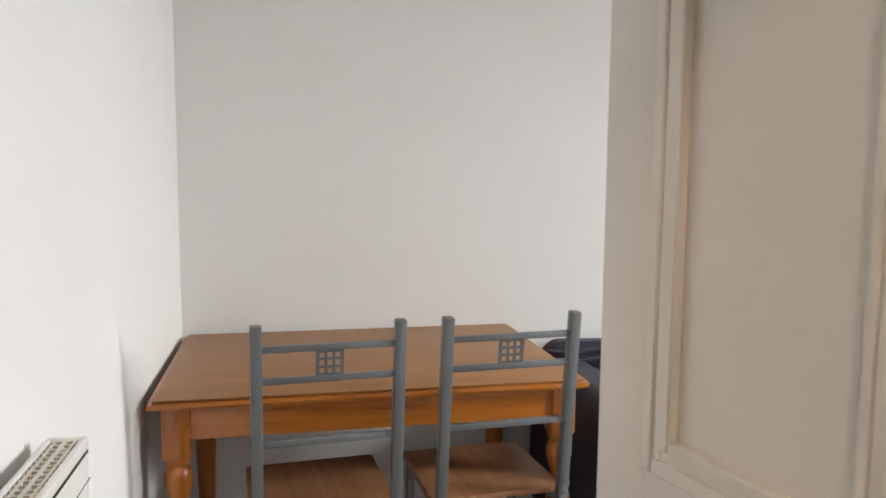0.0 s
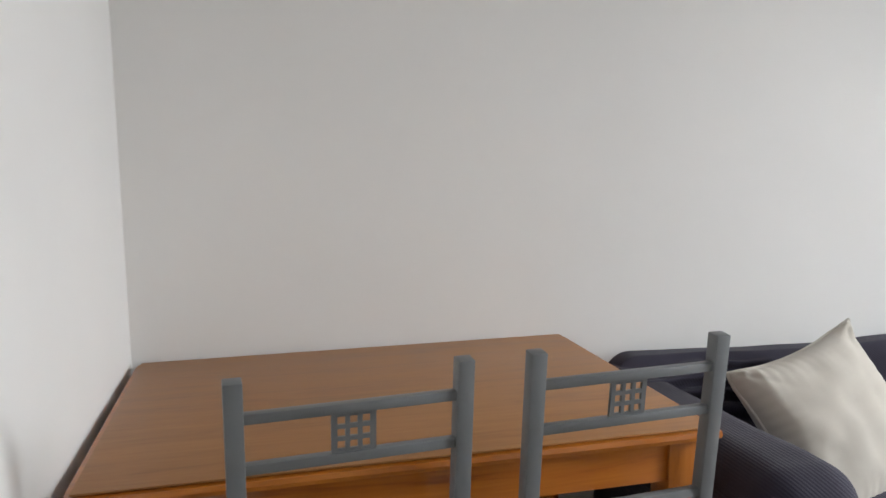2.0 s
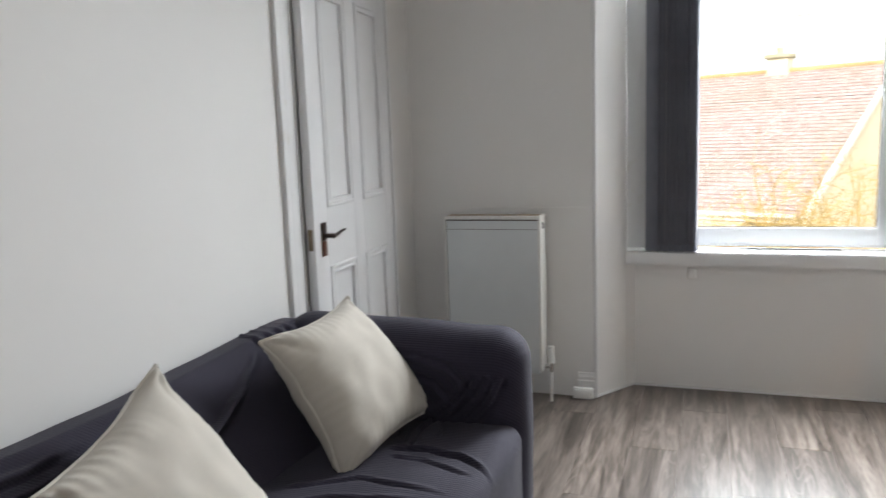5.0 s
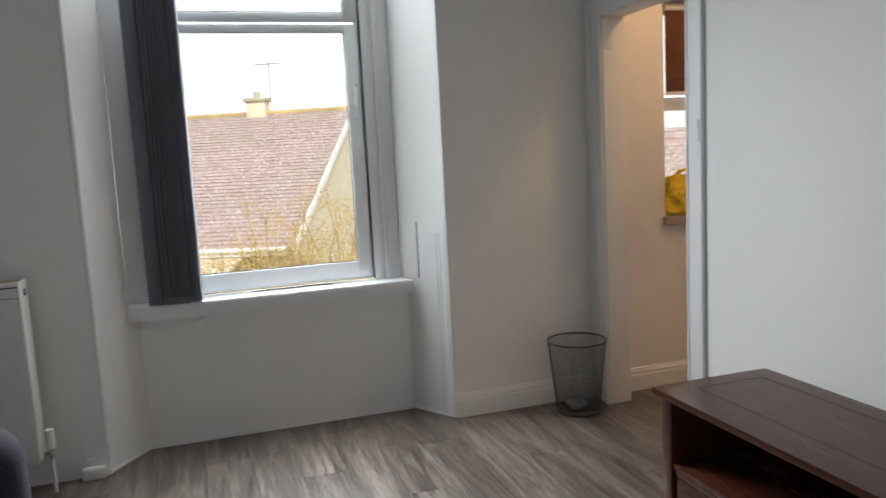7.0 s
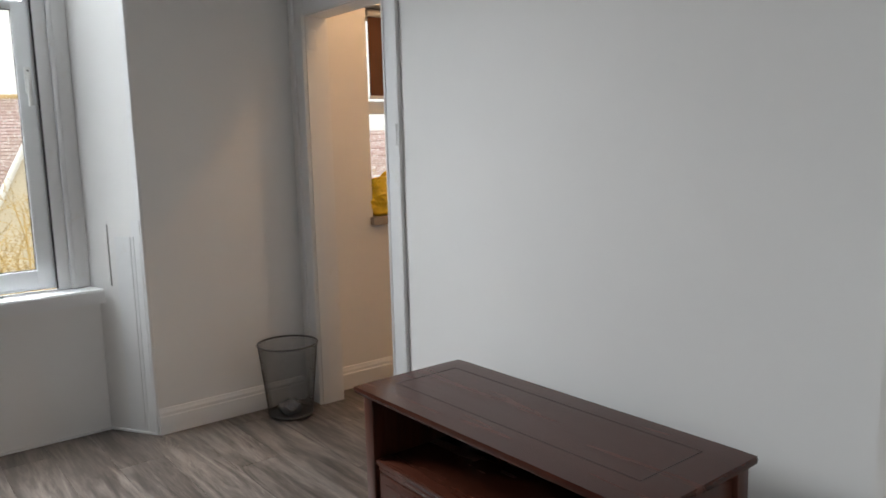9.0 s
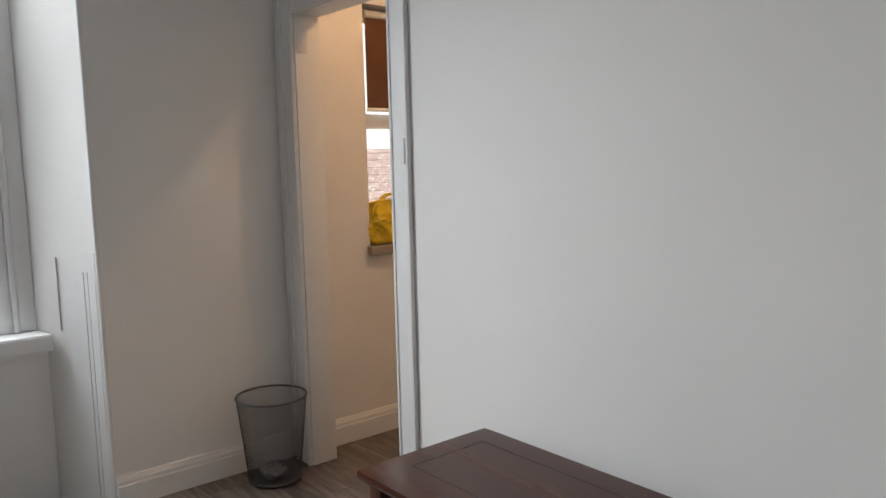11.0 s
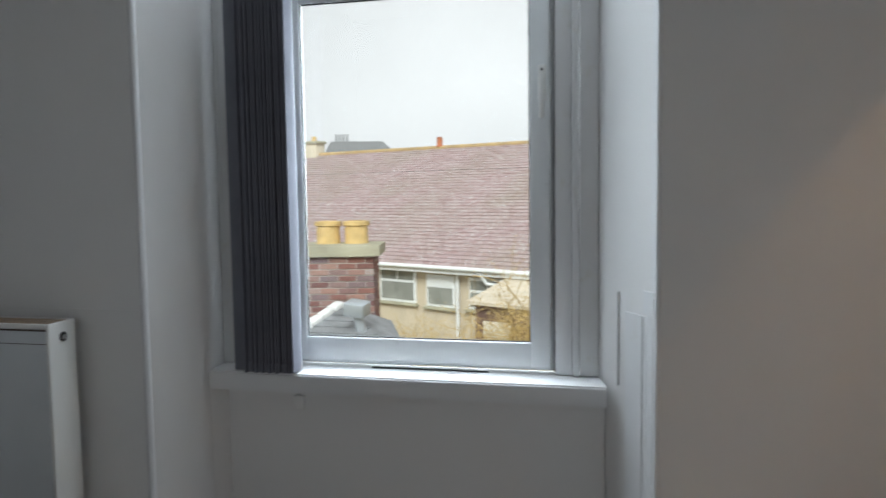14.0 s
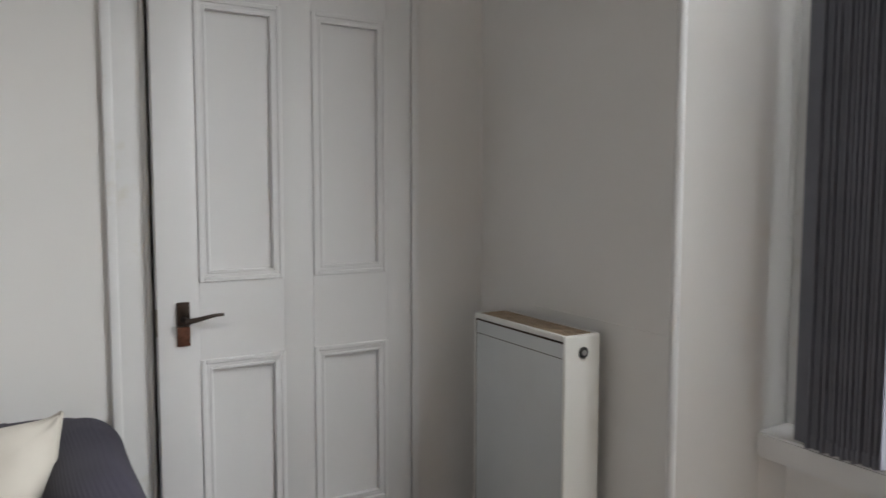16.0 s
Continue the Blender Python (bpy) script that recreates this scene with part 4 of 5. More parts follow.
for x in (SX0 + 0.12, SX1 - 0.12):
    for y in (SYF + 0.12, SYB - 0.12):
        part("foot", add_tube(bmesh.new(), (x, y, 0), (x, y, 0.06), 0.02, 0.025), DARK, sofa)


def cushion(name, centre, e1, e2, size, thick, seed, label, twist=0.0):
    """A square scatter cushion with eared corners, puckered seams, a piped edge and soft creases."""
    x = Vector(e1).normalized()
    y = (Vector(e2) - x * x.dot(Vector(e2))).normalized()
    z = x.cross(y)
    m = Matrix((x, y, z)).transposed().to_4x4()
    m.translation = centre
    t = thing(name, label, "cushion", m, "cushions on the sofa")
    n = 76
    bm = bmesh.new()
    grid = {}
    for side in (1, -1):
        for i in range(n + 1):
            for j in range(n + 1):
                u, v = 2 * i / n - 1, 2 * j / n - 1
                edge = i in (0, n) or j in (0, n)
                if side < 0 and edge:
                    grid[side, i, j] = grid[1, i, j]
                    continue
                px = u * (1 - 0.115 * (1 - v * v) * abs(u) ** 3) * size / 2
                py = v * (1 - 0.115 * (1 - u * u) * abs(v) ** 3) * size / 2
                h = thick / 2 * (max(0.0, 1 - abs(u) ** 2.6) * max(0.0, 1 - abs(v) ** 2.6)) ** 0.50
                q = Vector((px * 7, py * 7, seed + side))
                ear = (abs(u) * abs(v)) ** 2.2
                rim_u, rim_v = (1 - abs(u)) * size / 2, (1 - abs(v)) * size / 2
                pucker = 0.0042 * math.exp(-rim_u / 0.030) * math.sin(py * 210 + 5 * noise.noise(q)) * (0.5 + noise.noise(q * 0.6))
                pucker += 0.0042 * math.exp(-rim_v / 0.030) * math.sin(px * 210 + 5 * noise.noise(q * 1.1)) * (0.5 + noise.noise(q * 0.6 + Vector((3, 0, 0))))
                fold = 0.0
                for cu, cv in ((-1, 1), (1, 1), (-1, -1), (1, -1)):
                    du, dv = u - cu, v - cv
                    r = math.hypot(du, dv)
                    a = math.atan2(dv * -cv, du * -cu)
                    fold += 0.015 * math.exp(-r / 0.36) * min(1.0, r / 0.12) * (abs(math.sin(a * 3.6 + seed * (2 + cu) + cv + 1.2 * noise.noise(q * 0.5))) - 0.6)
                wr = 0.006 * noise.noise(q * 0.8) + 0.0022 * noise.noise(q * 2.4) + fold + pucker
                if edge:
                    wr *= 0.0
                wave = 0.007 * noise.noise(Vector((u * 3, v * 3, seed * 2))) + 0.022 * ear * math.sin(7 * u + 4 * v + seed)
                grid[side, i, j] = bm.verts.new((px, py, side * (h + wr) + wave + twist * u * v))
        for i in range(n):
            for j in range(n):
                f = [grid[side, i, j], grid[side, i + 1, j], grid[side, i + 1, j + 1], grid[side, i, j + 1]]
                bm.faces.new(f if side > 0 else list(reversed(f)))
    loop = [(i, 0) for i in range(n)] + [(n, j) for j in range(n)] + [(i, n) for i in range(n, 0, -1)] + [(0, j) for j in range(n, 0, -1)]
    rim = [grid[1, i, j].co.copy() for i, j in loop]
    part("cover", bm, LINEN, t, soft=179)
    bm = bmesh.new()
    for a, b in zip(rim, rim[1:] + rim[:1]):
        add_tube(bm, a, b, 0.0048, seg=6, caps=False)
    part("piping", bm, LINEN, t, "piped cushion edge")
    return t


cushion("cushion", (1.910, 2.590, 0.535), (0.957, 0.209, 0.202), (-0.278, 0.461, 0.843), 0.482, 0.215, 3.0, "oatmeal linen cushion leaning at the sofa's table end")
cushion("cushion", (2.700, 2.556, 0.575), (0.986, -0.14, 0.092), (0.004, 0.57, 0.822), 0.460, 0.205, 8.0, "oatmeal linen cushion propped against the backrest by the sofa arm", -0.019)

# ---------------------------------------------------------------- media unit
unit = thing("media_unit", "dark mahogany media unit with open shelf over drawers", "cabinet", pose(1.703, -0.262, 0, 0, 0, 0))
UL, UD, UH = 1.178, 0.463, 0.541
part("top", rounded((0, 0, UH - 0.026), (UL, UD, UH), 0.008, 0.06), MAHOG, unit, "polished mahogany top with an inlaid groove")
bm = bmesh.new()
for lo, hi in (((0.105, 0.085), (1.095, 0.0885)), ((0.105, 0.338), (1.095, 0.3415)), ((0.105, 0.085), (0.1085, 0.3415)), ((1.0915, 0.085), (1.095, 0.3415))):
    add_box(bm, (lo[0], lo[1], UH - 0.004), (hi[0], hi[1], UH + 0.0006))
part("inlay_line", bm, DARK, unit, "dark groove round the top panel")
part("top_moulding", box((0.022, 0.012, UH - 0.038), (UL - 0.022, UD - 0.022, UH - 0.0255), 0.004), MAHOG, unit)
for x in (0.018, UL - 0.068):
    for y in (0.015, UD - 0.080):
        part("post", box((x, y, 0), (x + 0.05, y + 0.05, UH - 0.037), 0.003), MAHOG_Z, unit)
for x in (0.034, UL - 0.052):
    part("side_panel", box((x, 0.065, 0.07), (x + 0.018, UD - 0.08, UH - 0.038), 0.001), MAHOG_Z, unit)
part("back_panel", box((0.085, 0.020, 0.07), (UL - 0.085, 0.032, UH - 0.038)), MAHOG, unit)
part("shelf", box((0.072, 0.033, 0.276), (UL - 0.072, UD - 0.034, 0.294), 0.002), MAHOG, unit)
part("bottom_rail", box((0.085, 0.04, 0.060), (UL - 0.085, UD - 0.040, 0.085), 0.002), MAHOG, unit)
part("rail", box((0.085, UD - 0.062, 0.255), (UL - 0.085, UD - 0.036, 0.2755), 0.002), MAHOG, unit)
part("divider", box((UL / 2 - 0.015, UD - 0.08, 0.086), (UL / 2 + 0.015, UD - 0.036, 0.2545), 0.002), MAHOG_Z, unit)
for x0, x1 in ((0.088, UL / 2 - 0.018), (UL / 2 + 0.018, UL - 0.088)):
    d = part("drawer", box((x0, UD - 0.36, 0.089), (x1, UD - 0.036, 0.252), 0.003), MAHOG, unit)
    part("drawer_panel", box((x0 + 0.035, UD - 0.037, 0.118), (x1 - 0.035, UD - 0.031, 0.223), 0.003), MAHOG, d)
    xc = (x0 + x1) / 2
    bm = lathe([(0.007, 0), (0.006, 0.012), (0.014, 0.018), (0.016, 0.024), (0.010, 0.030)], 16)
    bmesh.ops.transform(bm, matrix=Matrix.Translation((xc, UD - 0.032, 0.17)) @ Matrix.Rotation(radians(-90), 4, 'X'), verts=bm.verts)
    part("knob", bm, MAHOG_Z, d)

# ---------------------------------------------------------------- waste bin
wb = thing("waste_bin", "dark wire mesh waste bin by the kitchen doorway", "bin", pose(4.128, -0.186, 0.0))
R0, R1, BH = 0.108, 0.147, 0.368


def bin_radius(z):
    return R0 + (R1 - R0) * z / BH


def tube_net(paths, r, seg=4):
    vs, fs = [], []
    for path, closed in paths:
        base = len(vs)
        n = len(path)
        for i, p in enumerate(path):
            q = path[(i + 1) % n] if (closed or i < n - 1) else p + (p - path[i - 1])
            d = (q - p).normalized()
            u = d.orthogonal().normalized()
            if abs(d.z) < 0.9:
                u = Vector((0, 0, 1))
            w = d.cross(u).normalized()
            for k in range(seg):
                a = 2 * math.pi * k / seg
                vs.append(tuple(p + (u * math.cos(a) + w * math.sin(a)) * r))
        for i in range(n if closed else n - 1):
            j = (i + 1) % n
            for k in range(seg):
                k2 = (k + 1) % seg
                fs.append((base + i * seg + k, base + i * seg + k2, base + j * seg + k2, base + j * seg + k))
    me = bpy.data.meshes.new("net")
    me.from_pydata(vs, [], fs)
    bm = bmesh.new()
    bm.from_mesh(me)
    bpy.data.meshes.remove(me)
    return bm


paths = []
for i in range(96):
    for s in (1, -1):
        path = []
        for k in range(9):
            z = 0.006 + (BH - 0.008) * k / 8
            a = 2 * math.pi * i / 96 + s * 0.62 * k / 8
            path.append(Vector((bin_radius(z) * math.cos(a), bin_radius(z) * math.sin(a), z)))
        paths.append((path, False))
part("mesh_wall", tube_net(paths, 0.00055, 3), WIRE, wb, "fine dark metal mesh", 0)
ring = []
for z, rr in ((BH, 0.0048), (0.012, 0.0035)):
    pth = [Vector((bin_radius(z) * math.cos(2 * math.pi * k / 48), bin_radius(z) * math.sin(2 * math.pi * k / 48), z)) for k in range(48)]
    part("rim" if z > 0.1 else "base_ring", tube_net([(pth, True)], rr, 8), WIRE, wb, "rolled metal rim" if z > 0.1 else "", 0)
bm = add_tube(bmesh.new(), (0, 0, 0.008), (0, 0, 0.010), R0, seg=40)
part("base", bm, WIRE, wb)
a = -2.2
lt = thing("bin_liner", "crumpled clear plastic bag lying in the waste bin", "bag", pose(4.128, -0.186, 0.0105))
bm = rounded((-0.055, -0.05, 0), (0.055, 0.055, 0.055), 0.03, 0.012)
for v in bm.verts:
    n3 = noise.noise(v.co * 24)
    v.co += Vector((noise.noise(v.co * 22 + Vector((4, 0, 0))), noise.noise(v.co * 22 + Vector((0, 7, 0))), n3)) * 0.018 * min(1, v.co.z / 0.02)
    v.co.z = max(0.0, v.co.z)
CLEAR = plain("cloudy_clear_plastic", (0.13, 0.135, 0.15), 0.25, 0.0, 0.2, 30)
part("film", bm, CLEAR, lt, soft=0)
part("seam", add_bar(bmesh.new(), (R0 * math.cos(a), R0 * math.sin(a), 0.01), (R1 * math.cos(a), R1 * math.sin(a), BH), 0.006, 0.002, 0, (math.cos(a), math.sin(a), 0)), WIRE, wb)

# ---------------------------------------------------------------- kitchen
KSILL = paint("grey_brown_sill_paint", (0.34, 0.29, 0.24), 0.5, 0.1, 0.08)
kw = thing("window_2", "white kitchen window with roller blind partly down", "window", kind="structure")
KXW = KX + 0.10
part("window_frame", frame_bars(-1.70, -0.822, 0.93, 2.078, -1.63, -0.878, 1.0, 2.02, KXW, 0.06), UPVC, kw)
part("transom", box((KXW - 0.004, -1.63, 1.505), (KXW + 0.055, -0.878, 1.575), 0.005), UPVC, kw)
for z0, z1 in ((1.0, 1.505), (1.575, 2.02)):
    part("pane", box((KXW + 0.03, -1.63, z0), (KXW + 0.034, -0.878, z1)), GLASS, kw).visible_shadow = False
part("reveal", box((KX + 0.002, -0.8225, 0.93), (KXW, -0.8205, 2.078)), WHITE, kw)
part("window_sill", box((KX - 0.035, -1.74, 0.892), (KXW + 0.02, -0.805, 0.938), 0.006), KSILL, kw, "dull grey-brown sill")
rb = thing("roller_blind", "brown roller blind half down over the kitchen window", "blind", pose(KX + 0.055, -1.27, 0))
part("fabric", box((0, -0.40, 1.60), (0.003, 0.398, 2.03)), BROWNB, rb)
part("roller", add_tube(bmesh.new(), (0.004, -0.41, 2.045), (0.004, 0.405, 2.045), 0.02), WPLASTIC, rb)
part("bottom_bar", box((-0.004, -0.402, 1.585), (0.008, 0.400, 1.603), 0.002), WPLASTIC, rb)
bag = thing("plastic_bag", "crumpled yellow plastic bag on the kitchen sill", "bag", pose(KX + 0.022, -0.940, 0.938))
bm = rounded((-0.052, -0.16, 0), (0.052, 0.125, 0.215), 0.05, 0.012)
for v in bm.verts:
    q = v.co.copy()
    k = q.z / 0.215
    v.co += Vector((noise.noise(q * 14), noise.noise(q * 14 + Vector((5, 0, 0))), 0.8 * noise.noise(q * 11 + Vector((0, 9, 0))))) * 0.046 * min(1, k * 2)
    v.co += Vector((abs(noise.noise(q * 30)), abs(noise.noise(q * 30 + Vector((3, 1, 0)))), 0)) * 0.022 * min(1, k * 3)
    v.co.x *= 1 - 0.3 * k
    v.co.z = max(0.0, v.co.z)
part("bag_body", bm, YELLOW, bag, soft=0)
for s in (-1, 1):
    bm = bmesh.new()
    pts = [Vector((s * 0.012, -0.03 + 0.07 * math.cos(a), 0.195 + 0.05 * math.sin(a))) for a in [math.pi * k / 8 for k in range(9)]]
    for a, b in zip(pts, pts[1:]):
        add_bar(bm, a, b, 0.014, 0.002, 0, (1, 0, 0))
    part("bag_handle", bm, YELLOW, bag)
kl = thing("ceiling_lamp", "small warm ceiling lamp in the kitchen", "lamp", pose(3.35, -1.25, TOP))
bulb, bn, bl_, bb = material("warm_bulb")
bb.inputs["Emission Color"].default_value = (1.0, 0.72, 0.42, 1)
bb.inputs["Emission Strength"].default_value = 12
part("fitting", lathe([(0.05, -0.02), (0.05, -0.001)], 24), WPLASTIC, kl)
part("bulb", lathe([(0.01, -0.10), (0.04, -0.085), (0.048, -0.06), (0.03, -0.03), (0.02, -0.02)], 24), bulb, kl, "glowing warm bulb")
lamp("kitchen_bulb", 'POINT', pose(3.35, -1.25, TOP - 0.14), KITCHEN_W, (1.0, 0.56, 0.27), radius=0.05)
# added warm fill in the hall, out of view and without a fitting
lamp("hall_fill", 'POINT', pose(0.1, -1.1, TOP - 0.14), HALL_W, (1.0, 0.80, 0.62), radius=0.08)

# ---------------------------------------------------------------- floor boards
random.seed(11)
floor = thing("floor", "grey-brown wood-effect laminate boards running to the window", "floor", kind="structure")
BW, BL = 0.193, 1.285
bm = box((0, 0, -0.012), (BL - 0.0005, BW - 0.0005, 0.0), 0.0006, 1)
board_mesh = mesh_of("board", bm, FLOOR)


def lay(x0, x1, y0, y1, parent):
    r = 0
    y = y0
    while y < y1 - 0.01:
        w = min(BW, y1 - y)
        x = x0 - BL * ((r * 0.37) % 1.0)
        while x < x1:
            a, b = max(x, x0), min(x + BL, x1)
            if b - a > 0.03:
                ob = new("board", board_mesh)
                ob.parent = parent
                ob.location = (a, y, 0)
                ob.scale = ((b - a) / BL, w / BW, 1)
            x += BL
        y += BW
        r += 1


lay(-1.3, 4.56, YS - 0.11, 3.0, floor)
kfloor = thing("floor_kitchen", "wood-effect laminate boards in the kitchen", "floor", kind="structure")
lay(0.0, 4.3, -2.6, YS - 0.11, kfloor)

# ---------------------------------------------------------------- outdoors
GZ = -3.4
EYE0 = Vector((1.5, 0.8, 1.3))
GRASS = paint("rough_grass", (0.20, 0.17, 0.07), 0.9, 0.6, 0.4)
structure("ground", box((-400, -400, GZ - 0.3), (700, 400, GZ)), GRASS, "rough winter grass between the houses", "ground")
ROUGHCAST = paint("beige_roughcast", (0.56, 0.47, 0.34), 0.9, 0.6, 0.12)
CREAMCAST = paint("cream_render", (0.62, 0.55, 0.42), 0.9, 0.5, 0.08)
structure("wall_outer", box((-1.5, -2.7, GZ), (XE + 0.5, 3.3, -0.121)), ROUGHCAST, "lower storey of the building under the flat", "wall")
FASCIA = plain("white_fascia", (0.78, 0.78, 0.76), 0.4)
SLATE = plain("grey_slate", (0.23, 0.232, 0.235), 0.6, 0.0, 0.3, 5)
STONE = paint("mossy_cope_stone", (0.42, 0.39, 0.28), 0.9, 0.7, 0.25)
POT = plain("buff_clay_pot", (0.60, 0.42, 0.17), 0.8, 0.0, 0.2, 8)
TERRA = plain("terracotta_pot", (0.45, 0.16, 0.07), 0.8, 0.0, 0.2, 8)
# pane colour lightened to carry the reflected sky
SKYPANE = plain("house_pane_sky_tone", (0.25, 0.25, 0.22), 0.08, 0.0, 0.4, 1.5)
MORTAR = paint("chimney_mortar", (0.52, 0.48, 0.43), 0.95, 0.5, 0.15)
TWIG = plain("golden_winter_twig", (0.42, 0.29, 0.10), 0.8, 0.0, 0.25, 3)


def tile_material():
    m, n, l, b = material("weathered_red_brown_tiles", 0.75)
    v = coords(n, l)
    br = n.new("ShaderNodeTexBrick")
    br.inputs["Scale"].default_value = 1.0
    br.inputs["Brick Width"].default_value = 0.21
    br.inputs["Row Height"].default_value = 0.195
    br.inputs["Mortar Size"].default_value = 0.004
    br.inputs["Color1"].default_value = (0.30, 0.195, 0.185, 1)
    br.inputs["Color2"].default_value = (0.39, 0.285, 0.275, 1)
    br.inputs["Mortar"].default_value = (0.06, 0.04, 0.035, 1)
    l.new(v.outputs[0], br.inputs["Vector"])
    big = noise_tex(n, l, v, 0.35, 5)
    r = ramp(n, l, big.outputs[0], [(0.42, (0, 0, 0)), (0.68, (1, 1, 1))])
    mx = n.new("ShaderNodeMix")
    mx.data_type = 'RGBA'
    mf = n.new("ShaderNodeMath")
    mf.operation = 'MULTIPLY'
    mf.inputs[1].default_value = 0.55
    l.new(r.outputs[0], mf.inputs[0])
    l.new(mf.outputs[0], mx.inputs[0])
    l.new(br.outputs[0], mx.inputs[6])
    mx.inputs[7].default_value = (0.25, 0.205, 0.15, 1)
    sp = noise_tex(n, l, coords(n, l, (1.0, 1.6, 1.0)), 13.0, 2, 0.5)
    sr = ramp(n, l, sp.outputs[0], [(0.59, (0, 0, 0)), (0.625, (1, 1, 1))])
    m2 = n.new("ShaderNodeMix")
    m2.data_type = 'RGBA'
    l.new(sr.outputs[0], m2.inputs[0])
    l.new(mx.outputs[2], m2.inputs[6])
    m2.inputs[7].default_value = (0.62, 0.60, 0.58, 1)
    l.new(m2.outputs[2], b.inputs["Base Color"])
    return m


TILES = tile_material()


def brick_material():
    m, n, l, b = material("old_red_brick", 0.9)
    oi = n.new("ShaderNodeObjectInfo")
    r = ramp(n, l, oi.outputs["Random"], [(0.0, (0.20, 0.10, 0.09)), (0.3, (0.36, 0.17, 0.13)), (0.55, (0.28, 0.20, 0.20)), (0.8, (0.46, 0.26, 0.20)), (1.0, (0.50, 0.40, 0.36))])
    v = coords(n, l)
    t = noise_tex(n, l, v, 30, 4)
    mx = n.new("ShaderNodeMix")
    mx.data_type, mx.blend_type = 'RGBA', 'MULTIPLY'
    mx.inputs[0].default_value = 0.6
    l.new(r.outputs[0], mx.inputs[6])
    l.new(t.outputs[0], mx.inputs[7])
    l.new(mx.outputs[2], b.inputs["Base Color"])
    bump(n, l, t.outputs[0], b, 0.5, 0.004)
    return m


BRICK = brick_material()

# long single-storey house; local x along the eaves, y away from the flat, z up, origin under the near eave's start
house = thing("neighbour_house", "beige house with weathered red-brown tiled roof", "house")
A0 = radians(-25)
to = Vector((math.cos(A0), math.sin(A0), 0))
al = Vector((-to.y, to.x, 0))
S0, S1 = 6.67, 46.0
org = Vector((EYE0.x, EYE0.y, 0)) + to * 17.5 + al * S0
hm = Matrix((al, to, Vector((0, 0, 1)))).transposed().to_4x4()
# mirrored axes are avoided: x runs along, y away
hm.translation = org
house.matrix_basis = hm
HL = S1 - S0
EZ, RZ, RUN = -0.85, 3.02, 7.4
part("wall", prism([(0.35, GZ), (0.35, EZ - 0.05), (RUN, RZ - 0.12), (2 * RUN - 0.35, EZ - 0.05), (2 * RUN - 0.35, GZ)], 0.12, HL, 0), ROUGHCAST, house)
part("gable_wall", prism([(0.35, GZ), (0.35, EZ - 0.06), (RUN, RZ - 0.13), (2 * RUN - 0.35, EZ - 0.06), (2 * RUN - 0.35, GZ)], 0.10, 0.119, 0), CREAMCAST, house, "cream rendered gable end")
# tile courses, each lapping the one below
slope = Vector((0, RUN, RZ - EZ))
ln = slope.length
su = slope.normalized()
nu = Vector((0, -su.z, su.y))
NC = 40
rm = Matrix((Vector((1, 0, 0)), su, nu)).transposed().to_4x4()
rm.translation = (0, 0, EZ)
bm = bmesh.new()
add_box(bm, (-0.05, -0.05, -0.06), (HL, ln, -0.012))
rw = ln / NC
for k in range(NC):
    y0 = k * rw
    vs = [bm.verts.new(p) for p in ((0, y0 - 0.02, 0.022), (HL, y0 - 0.02, 0.022), (HL, y0 + rw, 0.002), (0, y0 + rw, 0.002), (0, y0 - 0.02, -0.012), (HL, y0 - 0.02, -0.012))]
    bm.faces.new((vs[0], vs[1], vs[2], vs[3]))
    bm.faces.new((vs[4], vs[5], vs[1], vs[0]))
roof = part("roof", bm, TILES, house, soft=0, m=rm)
bm = bmesh.new()
add_box(bm, (-0.05, 0, -0.06), (HL, ln, 0.012))
rm2 = Matrix((Vector((1, 0, 0)), Vector((0, -su.y, su.z)), Vector((0, su.z, su.y)))).transposed().to_4x4()
rm2.translation = (0, 2 * RUN, EZ)
part("back_roof", bm, TILES, house, soft=0, m=rm2)
bm = bmesh.new()
for k in range(int(HL / 0.45)):
    add_tube(bm, (k * 0.45, RUN, RZ - 0.02), (k * 0.45 + 0.43, RUN, RZ - 0.015), 0.11, 0.115, 10)
RIDGE = plain("lichened_ridge_tile", (0.40, 0.28, 0.13), 0.85, 0.0, 0.3, 2)
part("ridge_tiles", bm, RIDGE, house)
part("bargeboard", box((-0.075, -0.08, -0.27), (-0.051, ln + 0.02, 0.035), 0.003), FASCIA, house, "white painted bargeboard", m=rm)
part("gutter", add_tube(bmesh.new(), (0.1, -0.10, EZ - 0.03), (HL, -0.10, EZ - 0.03), 0.06, seg=10), FASCIA, house, "white plastic gutter")
part("fascia", box((0.1, -0.04, EZ - 0.20), (HL, -0.01, EZ + 0.0), 0.003), FASCIA, house)
part("soffit", box((0.1, -0.01, EZ - 0.20), (HL, 0.36, EZ - 0.18)), FASCIA, house)


def along(az, depth=17.85):
    return depth * math.tan(radians(az) - A0) - S0


